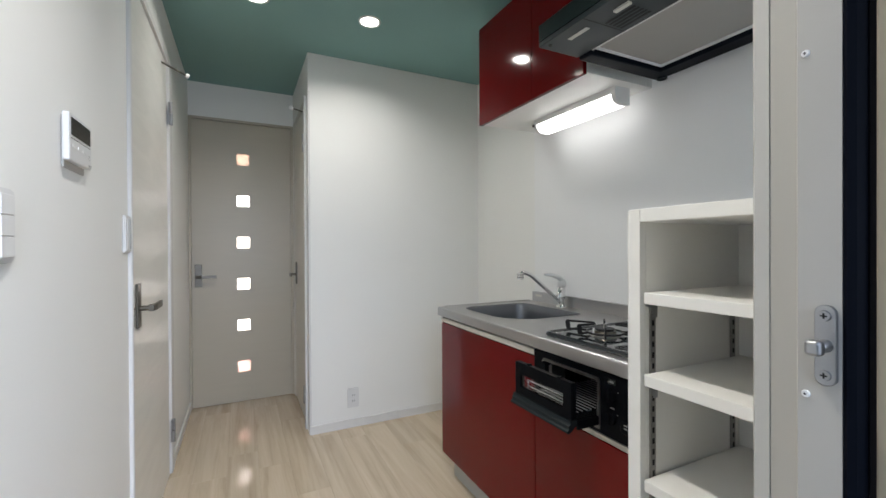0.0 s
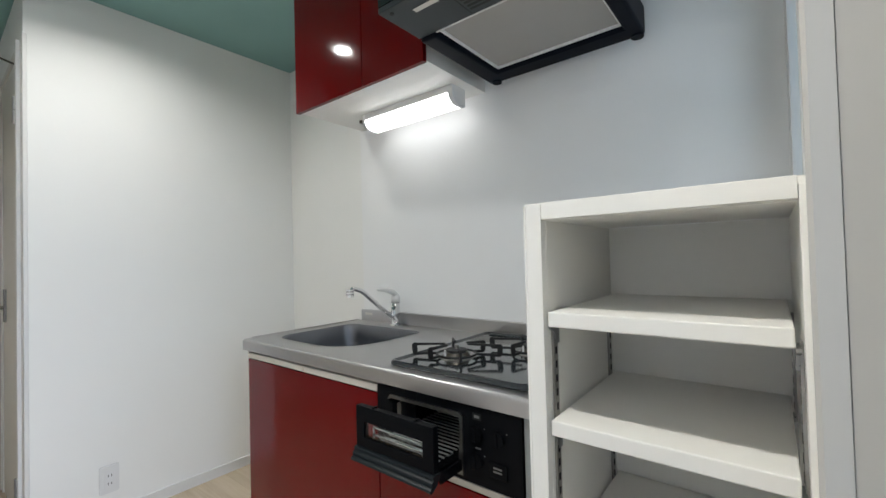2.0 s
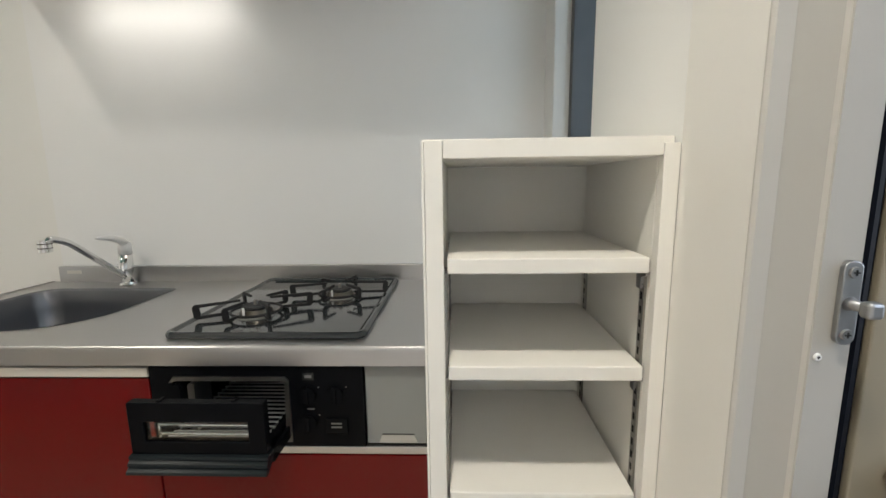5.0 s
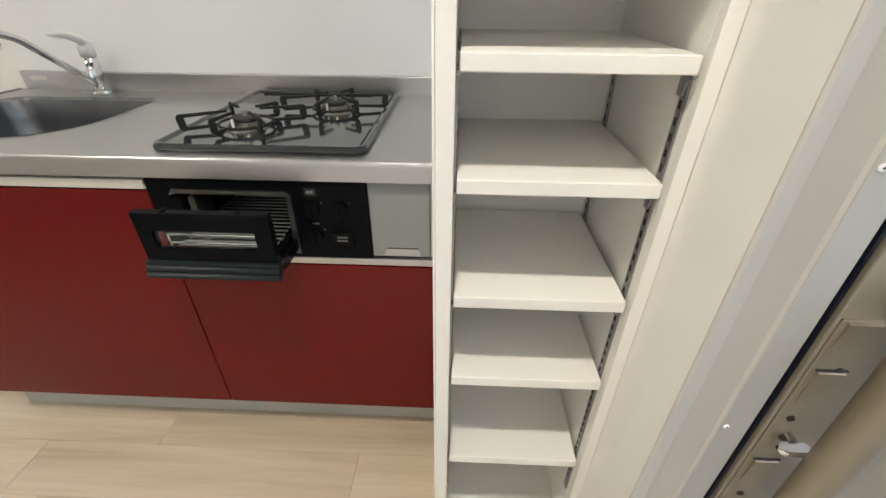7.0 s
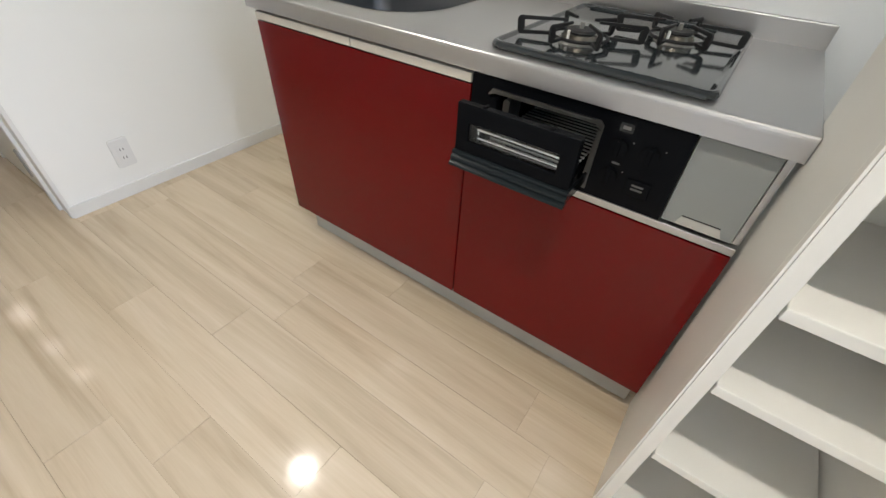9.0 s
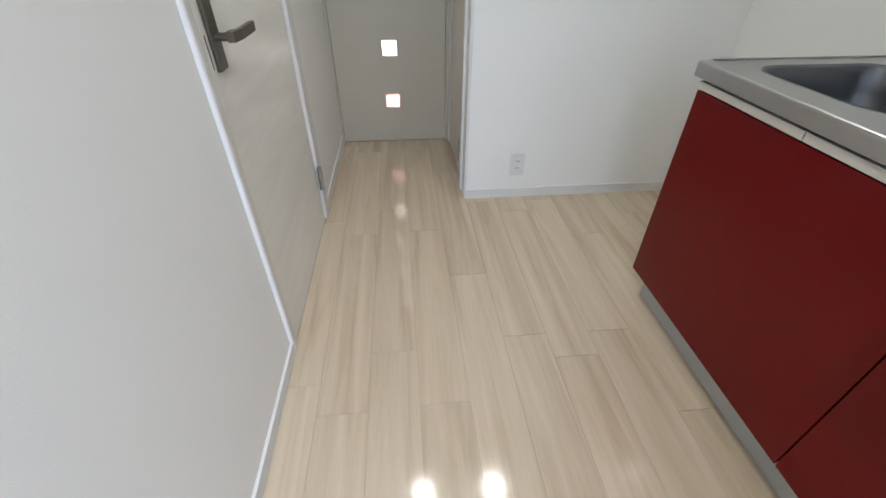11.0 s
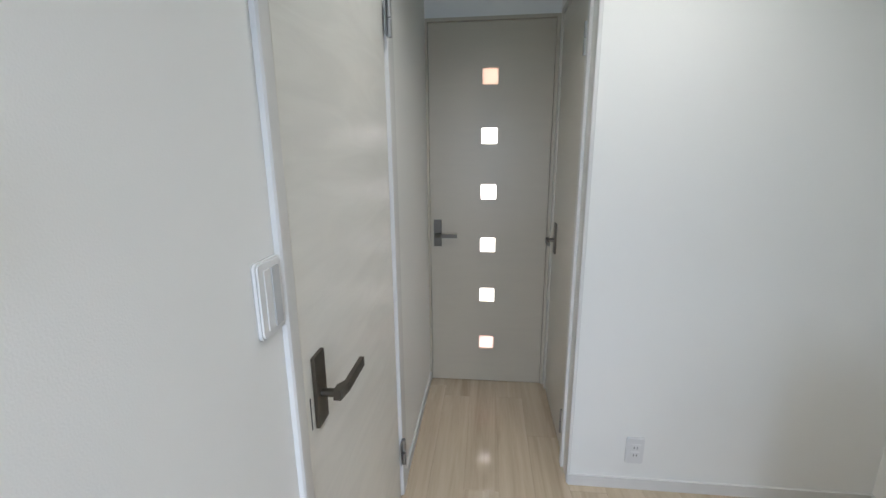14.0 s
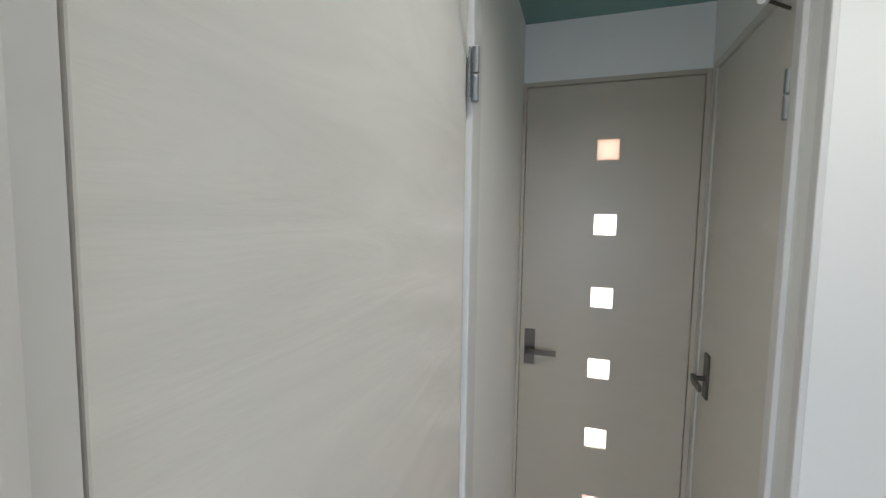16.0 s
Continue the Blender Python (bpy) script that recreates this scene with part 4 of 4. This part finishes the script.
part("strip_seam", box(HF + 0.004, HS - 0.001, 1.204, 1.206, HZ0 + 0.0092, HZ0 + 0.0102), SLOT, hd)
part("second_label", box(1.076, 1.122, 0.950, 1.031, HZ0 + 0.0088, HZ0 + 0.0099), LABEL, hd)

# ---------------------------------------------------------------- tall open shelf
SXF, SXB, SL, SR, ST = 0.782, 1.10, 0.883, 0.5617, 1.232
IL, IR = 0.856, 0.5815
sh = thing("shelf_unit", (0.94, 0.72, 0), "cream white open shelf unit with adjustable shelves", "shelf")
part("side_panel", box(SXF + 0.0165, SXB, IL, SL, 0, ST - 0.0105, 0.001), SHELF, sh)
part("side_panel", box(SXF + 0.0165, SXB, SR, IR, 0, ST - 0.0105, 0.001), SHELF, sh)
part("stile", box(SXF, SXF + 0.016, IL, SL - 0.004, 0, ST - 0.002, 0.0008), SHELF, sh, "narrow front stile")
part("edge_band", box(SXF + 0.0008, SXF + 0.016, SL - 0.0035, SL, 0, ST - 0.004, 0.0006), SHELF, sh)
part("stile", box(SXF, SXF + 0.016, SR, IR, 0, ST - 0.010, 0.0008), SHELF, sh, "narrow front stile")
part("top_board", box(SXF + 0.0165, SXB, SR, SL, ST - 0.010, ST, 0.001), SHELF, sh)
part("top_rail", box(SXF + 0.0004, SXF + 0.016, IR + 0.0006, IL - 0.0006, ST - 0.025, ST - 0.0015, 0.0008), SHELF, sh)
part("inner_top", box(SXF + 0.0165, SXB - 0.008, IR, IL, ST - 0.0255, ST - 0.0105), SHELF, sh)
part("back_board", box(SXB - 0.008, SXB, IR, IL, 0.0, ST - 0.026), SHELF, sh)
part("bottom_board", box(SXF + 0.004, SXB - 0.008, IR, IL, 0.0, 0.022, 0.001), SHELF, sh)
for zt in (1.078, 0.928, 0.735, 0.555, 0.313):
    part("shelf_board", box(SXF + 0.004, SXB - 0.012, 0.5885, 0.8515, zt - 0.021, zt, 0.0018), SHELF, sh)
    for y0, y1 in ((0.5835, 0.5885), (0.8515, 0.855)):
        for x in (0.812, 1.064):
            part("shelf_bracket", prism([(x - 0.018, zt - 0.0215), (x - 0.016, zt - 0.026), (x - 0.004, zt - 0.031), (x, zt - 0.048), (x + 0.012, zt - 0.048), (x + 0.012, zt - 0.0215)], "y", y0, y1), ZINC, sh)
for y0, y1, s in ((IR + 0.0001, IR + 0.0035, 1), (IL - 0.0035, IL - 0.0001, -1)):
    for x in (0.806, 1.058):
        up = part("slotted_upright", box(x, x + 0.014, y0, y1, 0.172, 1.060), SHADOW_RAIL, sh, "slotted grey steel upright")
        ys = y1 if s > 0 else y0
        part("slot_strip", boxes([(x + 0.0045, x + 0.0095, min(ys, ys + s * 0.0006), max(ys, ys + s * 0.0006), 0.215 + 0.02 * k, 0.225 + 0.02 * k) for k in range(42)]), SLOT, up)


# ---------------------------------------------------------------- fittings on the walls
def wall_plate(name, label, category, u, z, w, h, at, facing):
    """A rounded plastic plate; facing: x for the left wall, y for the end wall."""
    ob = thing(name, (at, u, z - h / 2) if facing == "x" else (u, at, z - h / 2), label, category)
    o = rounded(u - w / 2, u + w / 2, z - h / 2, z + h / 2, 0.009, 5)
    i = rounded(u - w / 2 + 0.003, u + w / 2 - 0.003, z - h / 2 + 0.003, z + h / 2 - 0.003, 0.008, 5)
    s = 1 if facing == "x" else -1
    bm = prism(o, facing, at, at + s * 0.006)
    prism(i, facing, at + s * 0.006, at + s * 0.009, bm)
    part("plate", bm, PLATE, ob)
    # slightly larger grey sheet behind the plate, outlining it like a contact shadow
    back = prism(rounded(u - w / 2 - 0.0006, u + w / 2 + 0.0006, z - h / 2 - 0.0008, z + h / 2 + 0.0006, 0.0092, 5), facing, at, at + s * 0.0012)
    part("plate_shadow_edge", back, KICK, ob)
    return ob, s


sw, _ = wall_plate("light_switch", "white wide rocker light switch beside the door", "switch", 1.994, 1.2095, 0.074, 0.123, LEFT, "x")
part("rocker", box(LEFT + 0.009, LEFT + 0.0108, 1.974, 1.9925, 1.161, 1.258, 0.0004), PLATE, sw)
part("rocker", box(LEFT + 0.009, LEFT + 0.0125, 1.9933, 2.016, 1.161, 1.258, 0.0006), INK_PALE, sw)
sw2, _ = wall_plate("light_switch", "white three-button light switch plate", "switch", 1.208, 1.200, 0.070, 0.118, LEFT, "x")
for k in range(3):
    part("button", box(LEFT + 0.009, LEFT + 0.013, 1.188, 1.229, 1.150 + 0.0335 * k, 1.182 + 0.0335 * k, 0.001), PLASTIC, sw2)
ic = thing("intercom", (LEFT, 1.60, 1.35), "white wall intercom with a small dark screen", "intercom")
part("body", box(LEFT + 0.004, LEFT + 0.017, 1.454, 1.597, 1.350, 1.452, 0.003), PLATE, ic)
part("wall_bracket", box(LEFT, LEFT + 0.0045, 1.464, 1.589, 1.336, 1.446, 0.001), STRIP, ic, "grey wall bracket")
part("screen", box(LEFT + 0.017, LEFT + 0.0178, 1.464, 1.586, 1.405, 1.443), SCREEN, ic, "dark screen")
part("panel_line", box(LEFT + 0.017, LEFT + 0.0174, 1.464, 1.586, 1.398, 1.3992), SCREEN, ic)
for k in range(3):
    part("button", box(LEFT + 0.017, LEFT + 0.0182, 1.470 + 0.034 * k, 1.492 + 0.034 * k, 1.380, 1.387, 0.0004), PLASTIC, ic)
for k in range(2):
    part("printed_bar", box(LEFT + 0.017, LEFT + 0.0173, 1.576, 1.593, 1.3545 + 0.0034 * k, 1.3562 + 0.0034 * k), INK, ic)
for k in range(9):
    part("speaker_hole", rod((LEFT + 0.0169, 1.575 + 0.004 * (k % 3), 1.372 + 0.004 * (k // 3)), (LEFT + 0.0173, 1.575 + 0.004 * (k % 3), 1.372 + 0.004 * (k // 3)), 0.0009, sides=8), INK, ic)

so, _ = wall_plate("power_socket", "white double power socket low on the wall", "socket", 0.773, 0.190, 0.072, 0.124, FRONT, "y")
for k in range(2):
    part("socket_face", box(0.754, 0.792, FRONT - 0.0115, FRONT - 0.009, 0.156 + 0.036 * k, 0.188 + 0.036 * k, 0.001), PLATE, so)
    for dx in (-0.007, 0.005):
        part("pin_slot", box(0.773 + dx, 0.7755 + dx, FRONT - 0.0122, FRONT - 0.0114, 0.167 + 0.036 * k, 0.177 + 0.036 * k), SLOT, so)

for lx, ly, watts, cone in SPOTS:
    dn = thing("downlight", (lx, ly, CEIL - 0.006), "lit round downlight set in the teal ceiling", "downlight", "ceiling downlights")
    bm = bmesh.new()
    prev = None
    for r, z in ((0.046, CEIL - 0.002), (0.050, CEIL - 0.006), (0.058, CEIL - 0.005), (0.060, CEIL - 0.0005)):
        nxt = [bm.verts.new((lx + r * math.cos(2 * math.pi * k / 40), ly + r * math.sin(2 * math.pi * k / 40), z)) for k in range(40)]
        if prev:
            for k in range(40):
                bm.faces.new((prev[k], prev[(k + 1) % 40], nxt[(k + 1) % 40], nxt[k]))
        prev = nxt
    part("trim_ring", bm, PLASTIC, dn, "white trim ring", True)
    part("diffuser", rod((lx, ly, CEIL - 0.0035), (lx, ly, CEIL - 0.0005), 0.0465, sides=40), SPOTGLOW, dn, "glowing diffuser")

# ---------------------------------------------------------------- floor planks
W, L = 0.1535, 0.92
JOINTS = (1.896, 1.788, 2.004, 1.796, 1.46, 2.036, 1.931, 1.112, 1.704, 1.30, 1.86, 1.52, 1.75)
planks = bpy.data.objects["floor"]
rng = random.Random(4)
plank_meshes = {}


def plank_mesh(w, l):
    key = (round(w, 3), round(l, 3))
    if key not in plank_meshes:
        bm = box(0, w - 0.0005, 0, l - 0.0009, -0.003, 0.0, 0.0003, 1)
        me = bpy.data.meshes.new("plank")
        bm.to_mesh(me)
        bm.free()
        me.materials.append(OAK)
        plank_meshes[key] = me
    return plank_meshes[key]


x = 0.2045 - 3 * W
row = 0
while x < BACK:
    y = 0.40
    cut = JOINTS[row % len(JOINTS)] - 2 * L
    while cut < 0.45:
        cut += L
    x0, x1 = max(x, LEFT), min(x + W, BACK)
    while y < FAR + 0.6:
        end = min(cut, FAR + 0.6)
        if x1 - x0 > 0.01 and end - y > 0.02:
            ob = new("plank", plank_mesh(x1 - x0, end - y))
            ob.parent = planks
            ob.location = Vector((x0, y, 0)) - ORIGIN[planks.name]
        y, cut = end, cut + L
    x += W
    row += 1
